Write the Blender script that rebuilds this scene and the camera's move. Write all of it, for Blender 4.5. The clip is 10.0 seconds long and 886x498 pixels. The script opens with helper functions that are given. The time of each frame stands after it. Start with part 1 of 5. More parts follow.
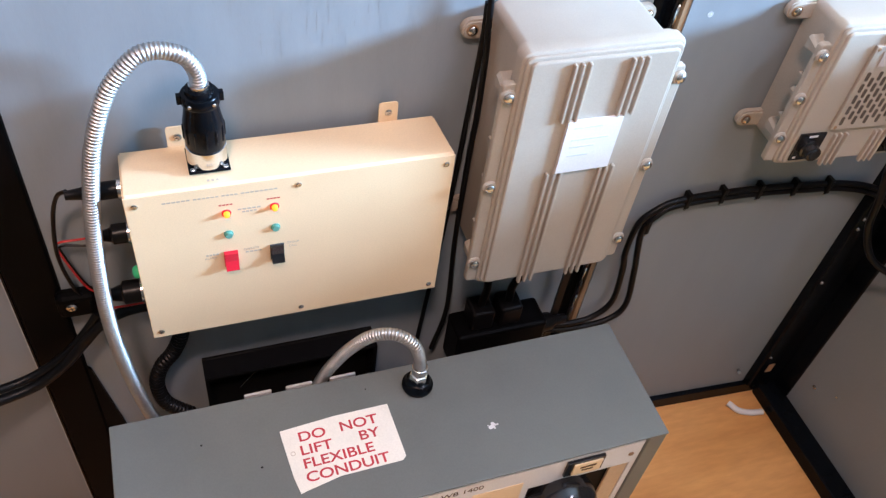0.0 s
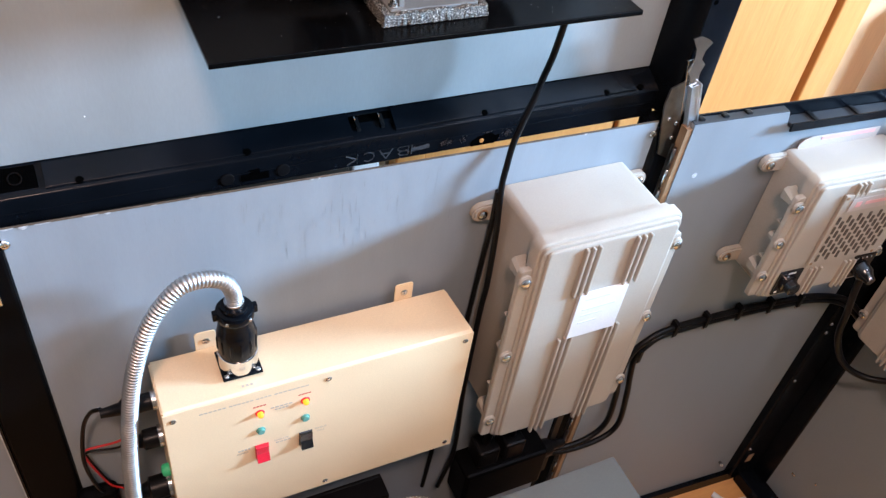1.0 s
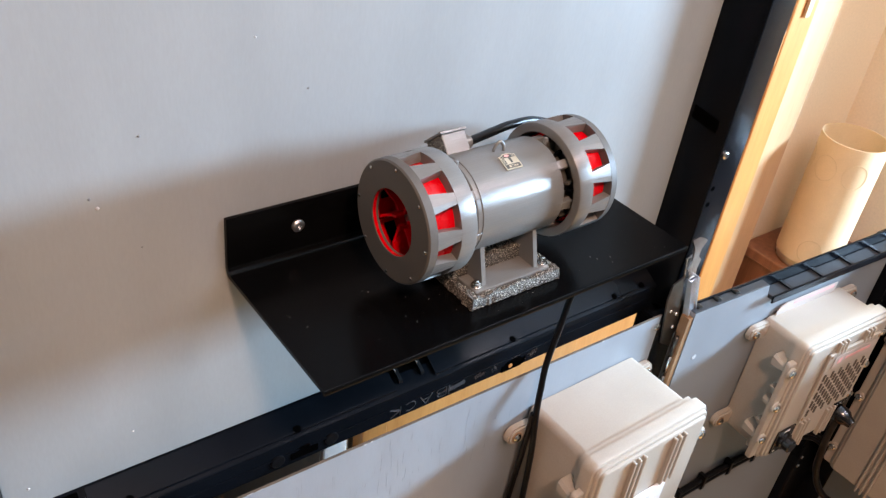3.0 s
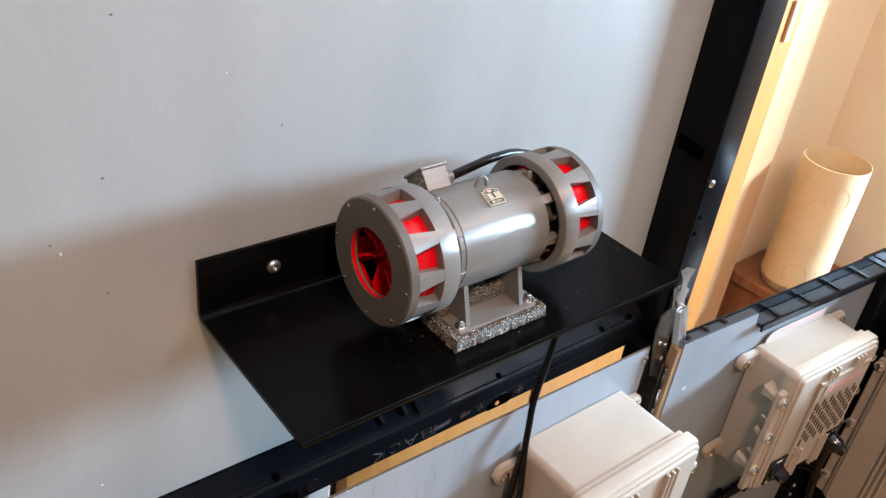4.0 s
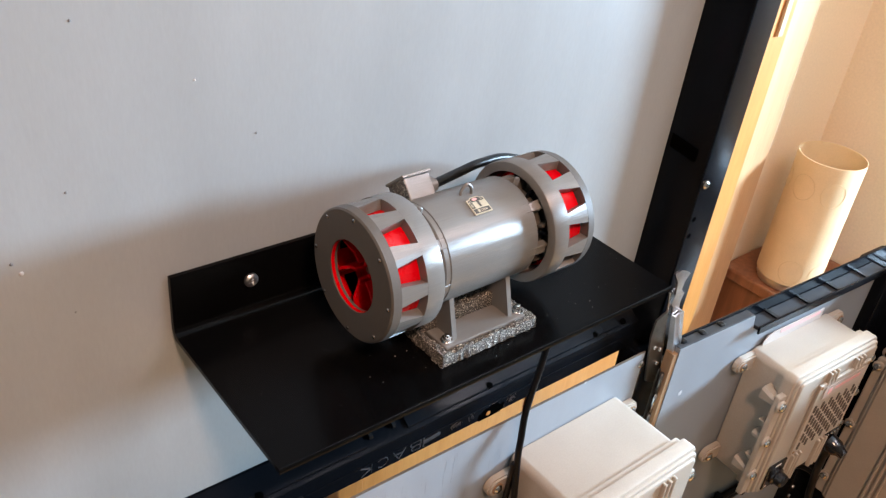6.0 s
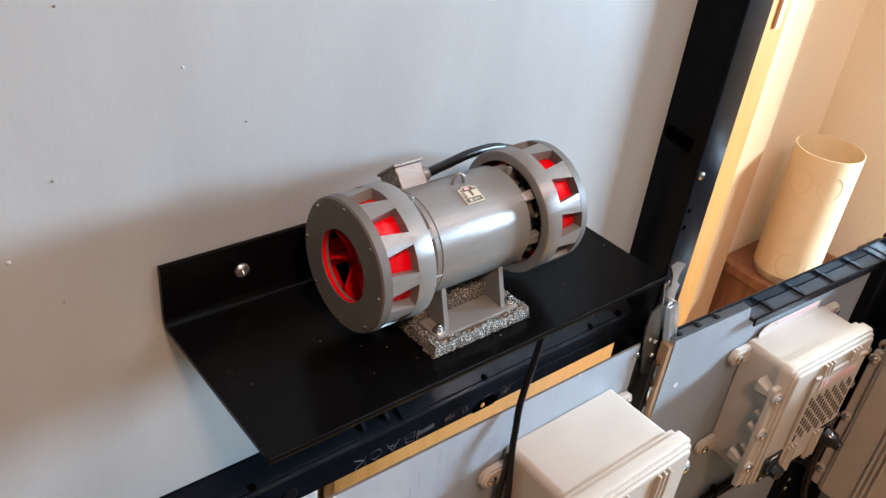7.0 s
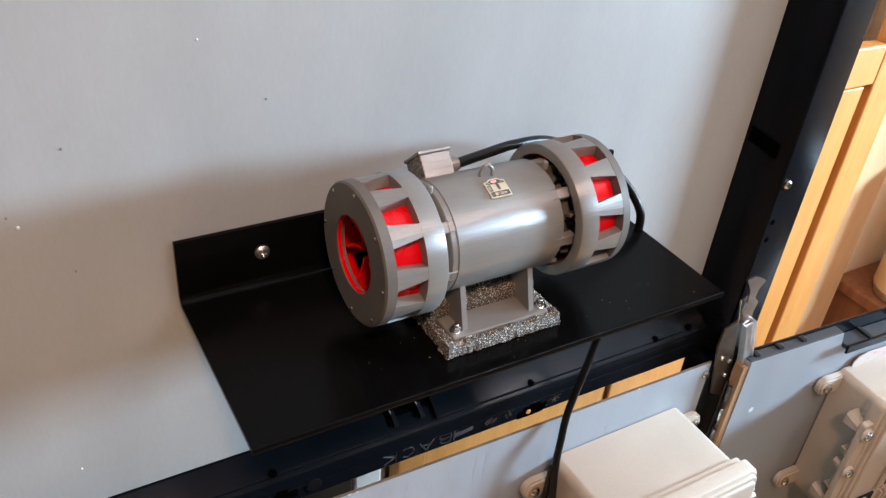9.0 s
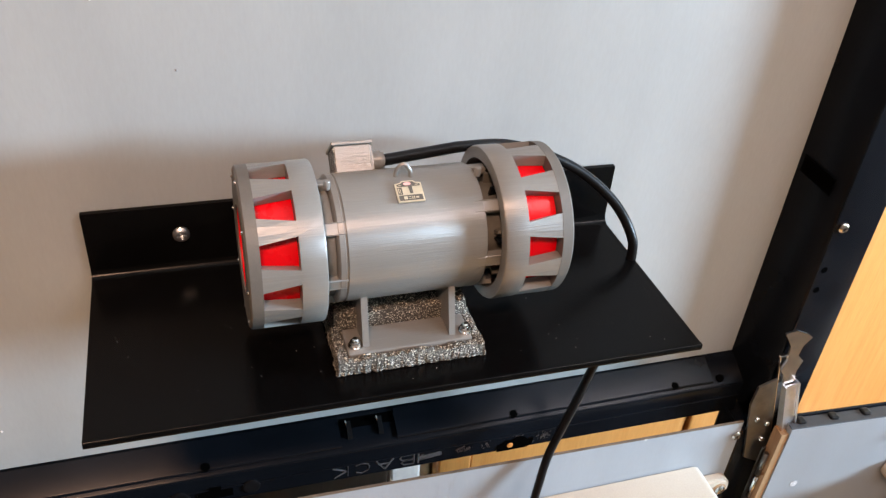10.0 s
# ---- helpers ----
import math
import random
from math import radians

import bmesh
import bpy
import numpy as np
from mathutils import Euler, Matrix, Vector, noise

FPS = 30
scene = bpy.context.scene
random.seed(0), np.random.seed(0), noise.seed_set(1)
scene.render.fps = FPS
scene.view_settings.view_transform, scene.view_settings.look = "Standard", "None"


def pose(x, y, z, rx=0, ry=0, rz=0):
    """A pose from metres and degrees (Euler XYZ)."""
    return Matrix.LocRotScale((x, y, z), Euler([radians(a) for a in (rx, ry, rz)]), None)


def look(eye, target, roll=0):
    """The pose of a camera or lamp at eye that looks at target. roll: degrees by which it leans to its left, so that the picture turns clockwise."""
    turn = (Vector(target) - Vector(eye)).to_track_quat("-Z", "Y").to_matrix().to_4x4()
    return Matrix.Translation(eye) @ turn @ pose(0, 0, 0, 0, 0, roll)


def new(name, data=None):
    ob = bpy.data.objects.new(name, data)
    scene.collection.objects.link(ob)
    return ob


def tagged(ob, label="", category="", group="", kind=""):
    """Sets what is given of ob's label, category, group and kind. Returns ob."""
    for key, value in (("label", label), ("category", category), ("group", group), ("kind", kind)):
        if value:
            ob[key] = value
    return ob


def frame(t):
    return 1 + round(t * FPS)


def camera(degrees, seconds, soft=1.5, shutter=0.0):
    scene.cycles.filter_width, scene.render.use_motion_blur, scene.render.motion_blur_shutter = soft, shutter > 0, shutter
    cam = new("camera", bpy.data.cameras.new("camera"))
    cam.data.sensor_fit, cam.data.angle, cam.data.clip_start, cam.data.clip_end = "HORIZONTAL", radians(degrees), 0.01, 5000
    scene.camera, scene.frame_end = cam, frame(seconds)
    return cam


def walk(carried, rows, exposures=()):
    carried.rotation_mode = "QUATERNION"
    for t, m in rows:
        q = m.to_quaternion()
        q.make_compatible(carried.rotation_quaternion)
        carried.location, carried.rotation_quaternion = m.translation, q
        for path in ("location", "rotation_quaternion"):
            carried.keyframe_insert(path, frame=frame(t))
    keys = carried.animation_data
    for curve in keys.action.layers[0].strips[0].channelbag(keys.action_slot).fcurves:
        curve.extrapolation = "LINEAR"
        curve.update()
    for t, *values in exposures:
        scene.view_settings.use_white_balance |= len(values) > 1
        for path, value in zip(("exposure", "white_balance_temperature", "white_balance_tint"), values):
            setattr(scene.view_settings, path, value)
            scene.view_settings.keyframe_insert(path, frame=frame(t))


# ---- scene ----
cam = camera(55.5, 10.0, soft=1.35)
PATH = [
    (0, (0.0364, -0.5663, 1.2433), (0.1810, -0.2569, 0.8781), 9.28),
    (0.5, (0.0162, -0.5343, 1.3016), (0.1779, -0.2234, 0.9449), 9.41),
    (1, (-0.0301, -0.4656, 1.3478), (0.1565, -0.1516, 1.0065), 9.18),
    (1.5, (-0.1002, -0.3917, 1.3768), (0.1135, -0.0787, 1.0506), 8.86),
    (2, (-0.1307, -0.3528, 1.3873), (0.1083, -0.0403, 1.0786), 8.38),
    (2.5, (-0.1374, -0.3267, 1.3964), (0.1213, -0.0146, 1.1038), 8.10),
    (3, (-0.1316, -0.3099, 1.4062), (0.1403, 0.0032, 1.1268), 8.02),
    (4.5, (-0.1096, -0.2865, 1.4009), (0.1751, 0.0277, 1.1360), 7.50),
    (5, (-0.1025, -0.2811, 1.4009), (0.1822, 0.0321, 1.1347), 7.38),
    (6.5, (-0.0948, -0.2786, 1.3970), (0.1903, 0.0325, 1.1287), 7.14),
    (7, (-0.0921, -0.2806, 1.3948), (0.1926, 0.0293, 1.1248), 7.21),
    (7.5, (-0.0877, -0.2760, 1.3906), (0.1947, 0.0344, 1.1188), 7.16),
    (8, (-0.0839, -0.2704, 1.3874), (0.1906, 0.0448, 1.1130), 6.94),
    (8.5, (-0.0771, -0.2732, 1.3866), (0.1796, 0.0540, 1.1091), 6.61),
    (9, (-0.0286, -0.2936, 1.3842), (0.1965, 0.0544, 1.1046), 5.81),
    (9.5, (0.0617, -0.3209, 1.3825), (0.2462, 0.0478, 1.0997), 5.39),
    (10, (0.1187, -0.3037, 1.3667), (0.2546, 0.0828, 1.0800), 4.89),
]
BALANCE = [(0, 0.18, 6500, 34), (2, 0.12, 7100, 36.5), (4.5, 0.0, 7950, 37.5), (8, -0.01, 7950, 37.5), (9, -0.05, 8000, 37.5), (10, 0.08, 8550, 39)]
walk(cam, [(t, look(eye, target, roll)) for t, eye, target, roll in PATH], BALANCE)

# ---- world, sun, large lights, exposure ----
world = bpy.data.worlds.new("world")
scene.world = world
world.use_nodes = True
sky = world.node_tree.nodes.new("ShaderNodeTexSky")
sky.sky_type, sky.sun_disc = "NISHITA", False
sky.sun_elevation, sky.sun_rotation = radians(35), radians(200)
back = world.node_tree.nodes["Background"]
back.inputs["Strength"].default_value = 0.12
world.node_tree.links.new(sky.outputs["Color"], back.inputs["Color"])


def area(name, eye, target, sx, sy, watts, color):
    data = bpy.data.lights.new(name, "AREA")
    data.shape, data.size, data.size_y, data.energy, data.color = "RECTANGLE", sx, sy, watts, color
    ob = new(name, data)
    ob.matrix_world = look(eye, target)
    return ob


# daylight in the opening of the small east window beside the case
area("east_window_daylight", (2.36, -0.66, 1.37), (0.25, 0.08, 1.02), 0.46, 0.28, 205.0, (0.35, 0.73, 1.0))
# unseen overhead light above the camera, added as two assumed roof windows
area("warm_overhead_fill", (-0.22, -0.96, 2.41), (0.15, 0.10, 1.0), 0.20, 0.16, 23.0, (1.0, 0.76, 0.55))
area("long_overhead_fill", (1.10, -0.85, 2.41), (0.80, -0.40, 1.2), 1.36, 0.05, 27.0, (0.74, 0.88, 1.0))


# ---- materials ----
def nodes_of(m):
    m.use_nodes = True
    t = m.node_tree
    return t, t.nodes, t.links, t.nodes["Principled BSDF"]


def noise_of(t, scale, detail=4.0, stretch=(1, 1, 1), rough=0.55):
    co = t.nodes.new("ShaderNodeTexCoord")
    mp = t.nodes.new("ShaderNodeMapping")
    mp.inputs["Scale"].default_value = stretch
    n = t.nodes.new("ShaderNodeTexNoise")
    n.inputs["Scale"].default_value, n.inputs["Detail"].default_value, n.inputs["Roughness"].default_value = scale, detail, rough
    t.links.new(co.outputs["Object"], mp.inputs["Vector"])
    t.links.new(mp.outputs["Vector"], n.inputs["Vector"])
    return n


def ramp_of(t, source, stops):
    r = t.nodes.new("ShaderNodeValToRGB")
    while len(r.color_ramp.elements) < len(stops):
        r.color_ramp.elements.new(0.5)
    for e, (at, c) in zip(r.color_ramp.elements, stops):
        e.position, e.color = at, (*c, 1)
    t.links.new(source, r.inputs["Fac"])
    return r


def surface(name, color, rough=0.5, metal=0.0, vary=0.12, scale=30.0, fine=400.0, bump=0.05, depth=0.0005, stretch=(1, 1, 1),
            spread=0.12, coat=0.0, gloss=0.5, grain=0.35):
    """A painted, plastic or metal surface: colour and roughness vary at two scales, with fine relief."""
    m = bpy.data.materials.new(name)
    t, nodes, links, b = nodes_of(m)
    big, small = noise_of(t, scale, 5.0, stretch), noise_of(t, fine, 3.0, stretch)
    lo, hi = [c * (1 - vary) for c in color], [min(1.0, c * (1 + vary)) for c in color]
    r = ramp_of(t, big.outputs["Fac"], [(0.3, lo), (0.7, hi)])
    mix = nodes.new("ShaderNodeMix")
    mix.data_type, mix.blend_type = "RGBA", "MULTIPLY"
    mix.inputs["Factor"].default_value = grain
    g = ramp_of(t, small.outputs["Fac"], [(0.3, (0.75,) * 3), (0.7, (1.0,) * 3)])
    links.new(r.outputs["Color"], mix.inputs[6])
    links.new(g.outputs["Color"], mix.inputs[7])
    links.new(mix.outputs[2], b.inputs["Base Color"])
    rr = nodes.new("ShaderNodeMapRange")
    rr.inputs["To Min"].default_value, rr.inputs["To Max"].default_value = max(0.03, rough - spread), min(1, rough + spread)
    links.new(big.outputs["Fac"], rr.inputs["Value"])
    links.new(rr.outputs["Result"], b.inputs["Roughness"])
    b.inputs["Metallic"].default_value = metal
    b.inputs["Coat Weight"].default_value = coat
    b.inputs["Specular IOR Level"].default_value = gloss
    if bump:
        bp = nodes.new("ShaderNodeBump")
        bp.inputs["Strength"].default_value, bp.inputs["Distance"].default_value = bump, depth
        links.new(small.outputs["Fac"], bp.inputs["Height"])
        links.new(bp.outputs["Normal"], b.inputs["Normal"])
    return m


def timber(name, dark, light, rough=0.45, scale=6.0, stretch=(14, 14, 1), bump=0.1):
    m = bpy.data.materials.new(name)
    t, nodes, links, b = nodes_of(m)
    n1, n2 = noise_of(t, scale, 6.0, stretch), noise_of(t, scale * 8, 3.0, stretch)
    r = ramp_of(t, n1.outputs["Fac"], [(0.25, dark), (0.75, light)])
    mix = nodes.new("ShaderNodeMix")
    mix.data_type, mix.blend_type = "RGBA", "MULTIPLY"
    mix.inputs["Factor"].default_value = 0.4
    g = ramp_of(t, n2.outputs["Fac"], [(0.35, (0.8,) * 3), (0.65, (1.0,) * 3)])
    links.new(r.outputs["Color"], mix.inputs[6])
    links.new(g.outputs["Color"], mix.inputs[7])
    links.new(mix.outputs[2], b.inputs["Base Color"])
    b.inputs["Roughness"].default_value = rough
    bp = nodes.new("ShaderNodeBump")
    bp.inputs["Strength"].default_value, bp.inputs["Distance"].default_value = bump, 0.0008
    links.new(n2.outputs["Fac"], bp.inputs["Height"])
    links.new(bp.outputs["Normal"], b.inputs["Normal"])
    return m


def glowing(name, color, strength):
    m = bpy.data.materials.new(name)
    t, nodes, links, b = nodes_of(m)
    b.inputs["Base Color"].default_value = (*color, 1)
    b.inputs["Emission Color"].default_value = (*color, 1)
    b.inputs["Emission Strength"].default_value = strength
    return m


PANEL = surface("grey_panel_paint", (0.268, 0.293, 0.293), 0.5, vary=0.06, scale=7, fine=260, bump=0.07, stretch=(2.2, 1, 0.6), grain=0.17)
WING = surface("bluish_grey_wing_paint", (0.208, 0.240, 0.262), 0.48, vary=0.05, scale=9, fine=300, bump=0.06, stretch=(2.5, 1, 0.6), grain=0.12)
LOWER = surface("worn_bluish_grey_paint", (0.236, 0.274, 0.300), 0.46, vary=0.06, scale=11, fine=320, bump=0.07, stretch=(3.0, 1, 0.5), grain=0.14)
BLACK = surface("black_moulded_plastic", (0.0030, 0.0043, 0.0062), 0.24, vary=0.3, scale=14, fine=500, bump=0.03, gloss=0.11, spread=0.06)
SHELF = surface("black_powder_coat", (0.002, 0.002, 0.0021), 0.22, vary=0.25, scale=18, fine=900, bump=0.04, depth=0.0003, gloss=0.08)
MATT = surface("matt_black_plastic", (0.0022, 0.0022, 0.0024), 0.45, vary=0.3, scale=20, gloss=0.04)
# black for thin pieces that stand in for the shade inside holes
VOID = surface("recess_shade_black", (0.001, 0.001, 0.001), 0.8, gloss=0.0)
RUBBER = surface("black_cable_rubber", (0.0045, 0.0045, 0.005), 0.36, vary=0.2, scale=60, fine=600, bump=0.05, gloss=0.16)
CREAM = surface("cream_box_paint", (0.82, 0.610, 0.38), 0.40, vary=0.03, scale=12, fine=700, bump=0.05, depth=0.0002)
BEIGE = surface("beige_enclosure_plastic", (0.402, 0.354, 0.295), 0.42, vary=0.04, scale=20, fine=700, bump=0.08, depth=0.0002)
UNIT = surface("grey_hammered_enamel", (0.130, 0.143, 0.135), 0.42, vary=0.06, scale=14, fine=600, bump=0.06)
STEEL = surface("zinc_steel", (0.62, 0.61, 0.60), 0.22, 1.0, vary=0.15, scale=60, fine=400, bump=0.04)
CHROME = surface("polished_steel", (0.75, 0.74, 0.72), 0.14, 1.0, vary=0.1, scale=80, fine=400, bump=0.03)
# thin vent slot pieces, their inner shade put into the colour
VENT_GAP = surface("dim_vent_gap", (0.10, 0.085, 0.07), 0.7, vary=0.2)
# zinc steel with the gold reflections on the catch edges put into the colour
GOLD_STEEL = surface("gold_tinted_steel", (0.62, 0.52, 0.40), 0.3, 1.0, vary=0.2, scale=60)
PRINT = surface("grey_printed_plastic", (0.142, 0.143, 0.135), 0.34, gloss=0.82, vary=0.06, scale=24, fine=1500, bump=0.35, depth=0.0003, stretch=(0.03, 1, 1), spread=0.06, grain=0.45)
# the print's fine lines draw the gloss out along the siren's axis
t_, n_, l_, b_ = nodes_of(PRINT)
along = n_.new("ShaderNodeCombineXYZ")
along.inputs["X"].default_value = 1.0
l_.new(along.outputs["Vector"], b_.inputs["Tangent"])
b_.inputs["Anisotropic"].default_value = 0.9
# the siren's grey print darkened: the face plates' shade put into the colour
SHADED_FACE = surface("smooth_shaded_face_print", (0.095, 0.091, 0.083), 0.5, gloss=0.35, vary=0.08, scale=30, fine=900, bump=0.06, depth=0.0002)
# darker than the siren's grey print; for drum gap parts and nameplate fields
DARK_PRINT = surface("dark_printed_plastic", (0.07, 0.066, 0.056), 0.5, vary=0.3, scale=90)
RED = surface("red_printed_plastic", (0.66, 0.003, 0.006), 0.28, vary=0.1, scale=50, fine=700, bump=0.04, gloss=0.3)
FOAM = surface("dark_packing_foam", (0.055, 0.052, 0.044), 0.45, 0.25, vary=0.5, scale=500, fine=1600, bump=1.0, depth=0.0010)
# the foam's sparkle, painted as pale flecks in its colour
t_, n_, l_, b_ = nodes_of(FOAM)
fleck = noise_of(t_, 1300, 2.0)
mask = ramp_of(t_, fleck.outputs["Fac"], [(0.565, (0, 0, 0)), (0.63, (0.9, 0.9, 0.9))])
fleck_mix = n_.new("ShaderNodeMix")
fleck_mix.data_type = "RGBA"
fleck_mix.inputs[7].default_value = (0.85, 0.82, 0.72, 1)
l_.new(mask.outputs["Color"], fleck_mix.inputs["Factor"])
l_.new(b_.inputs["Base Color"].links[0].from_socket, fleck_mix.inputs[6])
l_.new(fleck_mix.outputs[2], b_.inputs["Base Color"])
PAPER = surface("warm_white_paper", (0.80, 0.765, 0.69), 0.55, vary=0.04, scale=25, fine=500, bump=0.15)
WHITE = surface("white_paper", (0.70, 0.69, 0.685), 0.6, vary=0.03, scale=30, fine=500)
CHIP = surface("pale_chipped_paint", (0.46, 0.48, 0.50), 0.6, vary=0.3, scale=300)
CARD = surface("pale_pink_card", (0.47, 0.40, 0.36), 0.6, vary=0.05, scale=30)
RED_INK = surface("red_ink", (0.50, 0.03, 0.04), 0.6, vary=0.1)
GREY_INK = surface("grey_ink", (0.50, 0.42, 0.34), 0.6, vary=0.1)
CONDUIT = surface("brushed_conduit_steel", (0.52, 0.515, 0.51), 0.44, 1.0, vary=0.1, scale=60, fine=400, bump=0.02)
# polished steel darkened: the dim brown it mirrors is put into the colour
DARK_MIRROR = surface("dark_reflection_steel", (0.11, 0.098, 0.085), 0.14, 1.0, vary=0.1, scale=60)
# zinc steel with a faint blue sky reflection put into the colour
SKY_STEEL = surface("sky_tinted_steel", (0.76, 0.79, 0.83), 0.36, 1.0, vary=0.12, scale=60, fine=400, bump=0.03)
DARK_STEEL = surface("dulled_dark_steel", (0.17, 0.163, 0.155), 0.34, 0.95, vary=0.3, scale=60)
GREY_SCRATCH = surface("grey_scratched_paint", (0.19, 0.205, 0.22), 0.6, vary=0.1)
FINE_SCRATCH = surface("fine_scratched_paint", (0.216, 0.250, 0.275), 0.55, vary=0.2, scale=200)
DULL_BLACK = surface("rubbed_black_plastic", (0.045, 0.047, 0.05), 0.6, vary=0.3, scale=120)
TRAY = surface("dull_grey_channel_plastic", (0.022, 0.024, 0.028), 0.6, gloss=0.3, vary=0.15, scale=60)
PALE_INK = surface("faded_blue_ink", (0.58, 0.60, 0.645), 0.6, vary=0.1)
RED_PALE = surface("faded_red_ink", (0.72, 0.36, 0.34), 0.6, vary=0.1)
CHALK = surface("grey_chalk_mark", (0.10, 0.105, 0.115), 0.7, vary=0.5, scale=200)
BLACK_GLOSS = surface("black_gloss_plastic", (0.01, 0.01, 0.011), 0.15, vary=0.1)
GREEN = surface("green_button_plastic", (0.08, 0.32, 0.26), 0.3)
SWITCH_RED = surface("red_rocker_plastic", (0.75, 0.02, 0.04), 0.3)
GOLD = surface("gold_label_foil", (0.66, 0.58, 0.44), 0.3, 0.6, vary=0.15, scale=90)
PINE = timber("honey_pine", (0.50, 0.180, 0.044), (0.58, 0.240, 0.069))
FLOORWOOD = timber("oak_floor", (0.56, 0.24, 0.070), (0.80, 0.40, 0.14), 0.28, 2.0, (1.5, 7, 1))
# pine again, its colour paled for the light on the architrave
PINE_LIT = timber("lit_peach_pine", (0.54, 0.29, 0.145), (0.60, 0.34, 0.18), 0.55, 3.0)
MAHOGANY = timber("red_brown_wood", (0.16, 0.05, 0.02), (0.28, 0.10, 0.045), 0.4)
EDGEDARK = timber("dark_board_edge", (0.07, 0.05, 0.035), (0.14, 0.10, 0.07), 0.6)
EDGEWOOD = timber("raw_ply_edge", (0.22, 0.12, 0.06), (0.38, 0.23, 0.12), 0.6)
WALLPAINT = surface("warm_cream_wall_paint", (0.82, 0.64, 0.44), 0.7, vary=0.03, scale=3, fine=200, bump=0.06)
BROWNBLACK = timber("dark_backing_brown", (0.012, 0.009, 0.007), (0.03, 0.022, 0.016), 0.6)
DIM_WALL = surface("unseen_wall_dim_brown", (0.125, 0.103, 0.077), 0.7, vary=0.05, scale=3, fine=200, bump=0.06)
CEILPAINT = surface("white_ceiling_paint", (0.8, 0.79, 0.77), 0.8, vary=0.02, scale=3, fine=200)
CREAM_WOOD = surface("cream_painted_wood", (0.56, 0.38, 0.23), 0.5, vary=0.04, scale=4, fine=200, bump=0.06)
SHADE = surface("cream_lampshade_fabric", (0.72, 0.50, 0.29), 0.8, vary=0.05, scale=20, fine=500, bump=0.2)
SILVER_BAND = surface("brushed_lamp_base", (0.5, 0.42, 0.34), 0.3, 0.8)
RING = surface("tan_ring_print", (0.64, 0.44, 0.25), 0.7, vary=0.1)
WIRE_RED = surface("red_wire", (0.5, 0.02, 0.02), 0.4)
LED_ON = glowing("lit_orange_led", (1.0, 0.16, 0.008), 3.5)
LED_GREEN = glowing("lit_green_lamp", (0.01, 0.35, 0.14), 0.18)


# ---- mesh helpers ----
def box(bm, x0, y0, z0, x1, y1, z1, bevel=0.0, seg=2):
    r = bmesh.ops.create_cube(bm, size=1.0)
    for v in r["verts"]:
        v.co = Vector((x0 + (v.co.x + 0.5) * (x1 - x0), y0 + (v.co.y + 0.5) * (y1 - y0), z0 + (v.co.z + 0.5) * (z1 - z0)))
    if bevel:
        es = list({e for v in r["verts"] for e in v.link_edges})
        bmesh.ops.bevel(bm, geom=es, offset=bevel, segments=seg, profile=0.5, affect="EDGES")
    return bm


def one_box(*a, **k):
    return box(bmesh.new(), *a, **k)


def frame_along(d):
    d = Vector(d).normalized()
    u = d.cross(Vector((0, 0, 1)))
    if u.length < 1e-4:
        u = Vector((1, 0, 0))
    u.normalize()
    return u, d.cross(u).normalized(), d


def lathe(bm, base, axis, profile, seg=24, cap=True):
    """Turns (distance along the axis, radius) pairs round the axis."""
    u, w, d = frame_along(axis)
    base = Vector(base)
    rings = []
    for s, r in profile:
        rings.append([bm.verts.new(base + d * s + (u * math.cos(a) + w * math.sin(a)) * r)
                      for a in (2 * math.pi * k / seg for k in range(seg))])
    for a, b in zip(rings, rings[1:]):
        for k in range(seg):
            f = bm.faces.new((a[k], a[(k + 1) % seg], b[(k + 1) % seg], b[k]))
            f.smooth = True
    if cap:
        bm.faces.new(rings[0][::-1])
        bm.faces.new(rings[-1])
    return bm


def lathe_ring(bm, base, axis, profile, seg=40):
    """A closed profile turned round the axis: a ring."""
    lathe(bm, base, axis, list(profile) + [profile[0]], seg, cap=False)
    bmesh.ops.remove_doubles(bm, verts=bm.verts, dist=1e-7)
    return bm


def smooth_path(points, steps=10):
    pts = [Vector(p) for p in points]
    pts = [pts[0] * 2 - pts[1]] + pts + [pts[-1] * 2 - pts[-2]]
    out = []
    for a, b, c, d in zip(pts, pts[1:], pts[2:], pts[3:]):
        for k in range(steps):
            t = k / steps
            out.append(0.5 * (2 * b + (c - a) * t + (2 * a - 5 * b + 4 * c - d) * t * t + (3 * b - a - 3 * c + d) * t ** 3))
    out.append(pts[-2])
    return out


def tube(bm, points, radius, seg=10, steps=10, ribs=0.0, pitch=0.004):
    path = smooth_path(points, steps)
    if ribs:
        dense, total = [], 0.0
        for a, b in zip(path, path[1:]):
            n = max(1, int((b - a).length / (pitch / 8) + 0.5))
            dense += [(a.lerp(b, k / n)) for k in range(n)]
        path = dense + [path[-1]]
    up, rings, run = None, [], 0.0
    for k, p in enumerate(path):
        d = (path[min(k + 1, len(path) - 1)] - path[max(k - 1, 0)]).normalized()
        if k:
            run += (p - path[k - 1]).length
        up = (up - d * up.dot(d)).normalized() if up else frame_along(d)[0]
        side = d.cross(up)
        r = radius * (1 + ribs * math.cos(2 * math.pi * run / pitch)) if ribs else radius
        rings.append([bm.verts.new(p + (up * math.cos(a) + side * math.sin(a)) * r) for a in (2 * math.pi * j / seg for j in range(seg))])
    for a, b in zip(rings, rings[1:]):
        for j in range(seg):
            bm.faces.new((a[j], a[(j + 1) % seg], b[(j + 1) % seg], b[j])).smooth = True
    bm.faces.new(rings[0][::-1])
    bm.faces.new(rings[-1])
    return bm


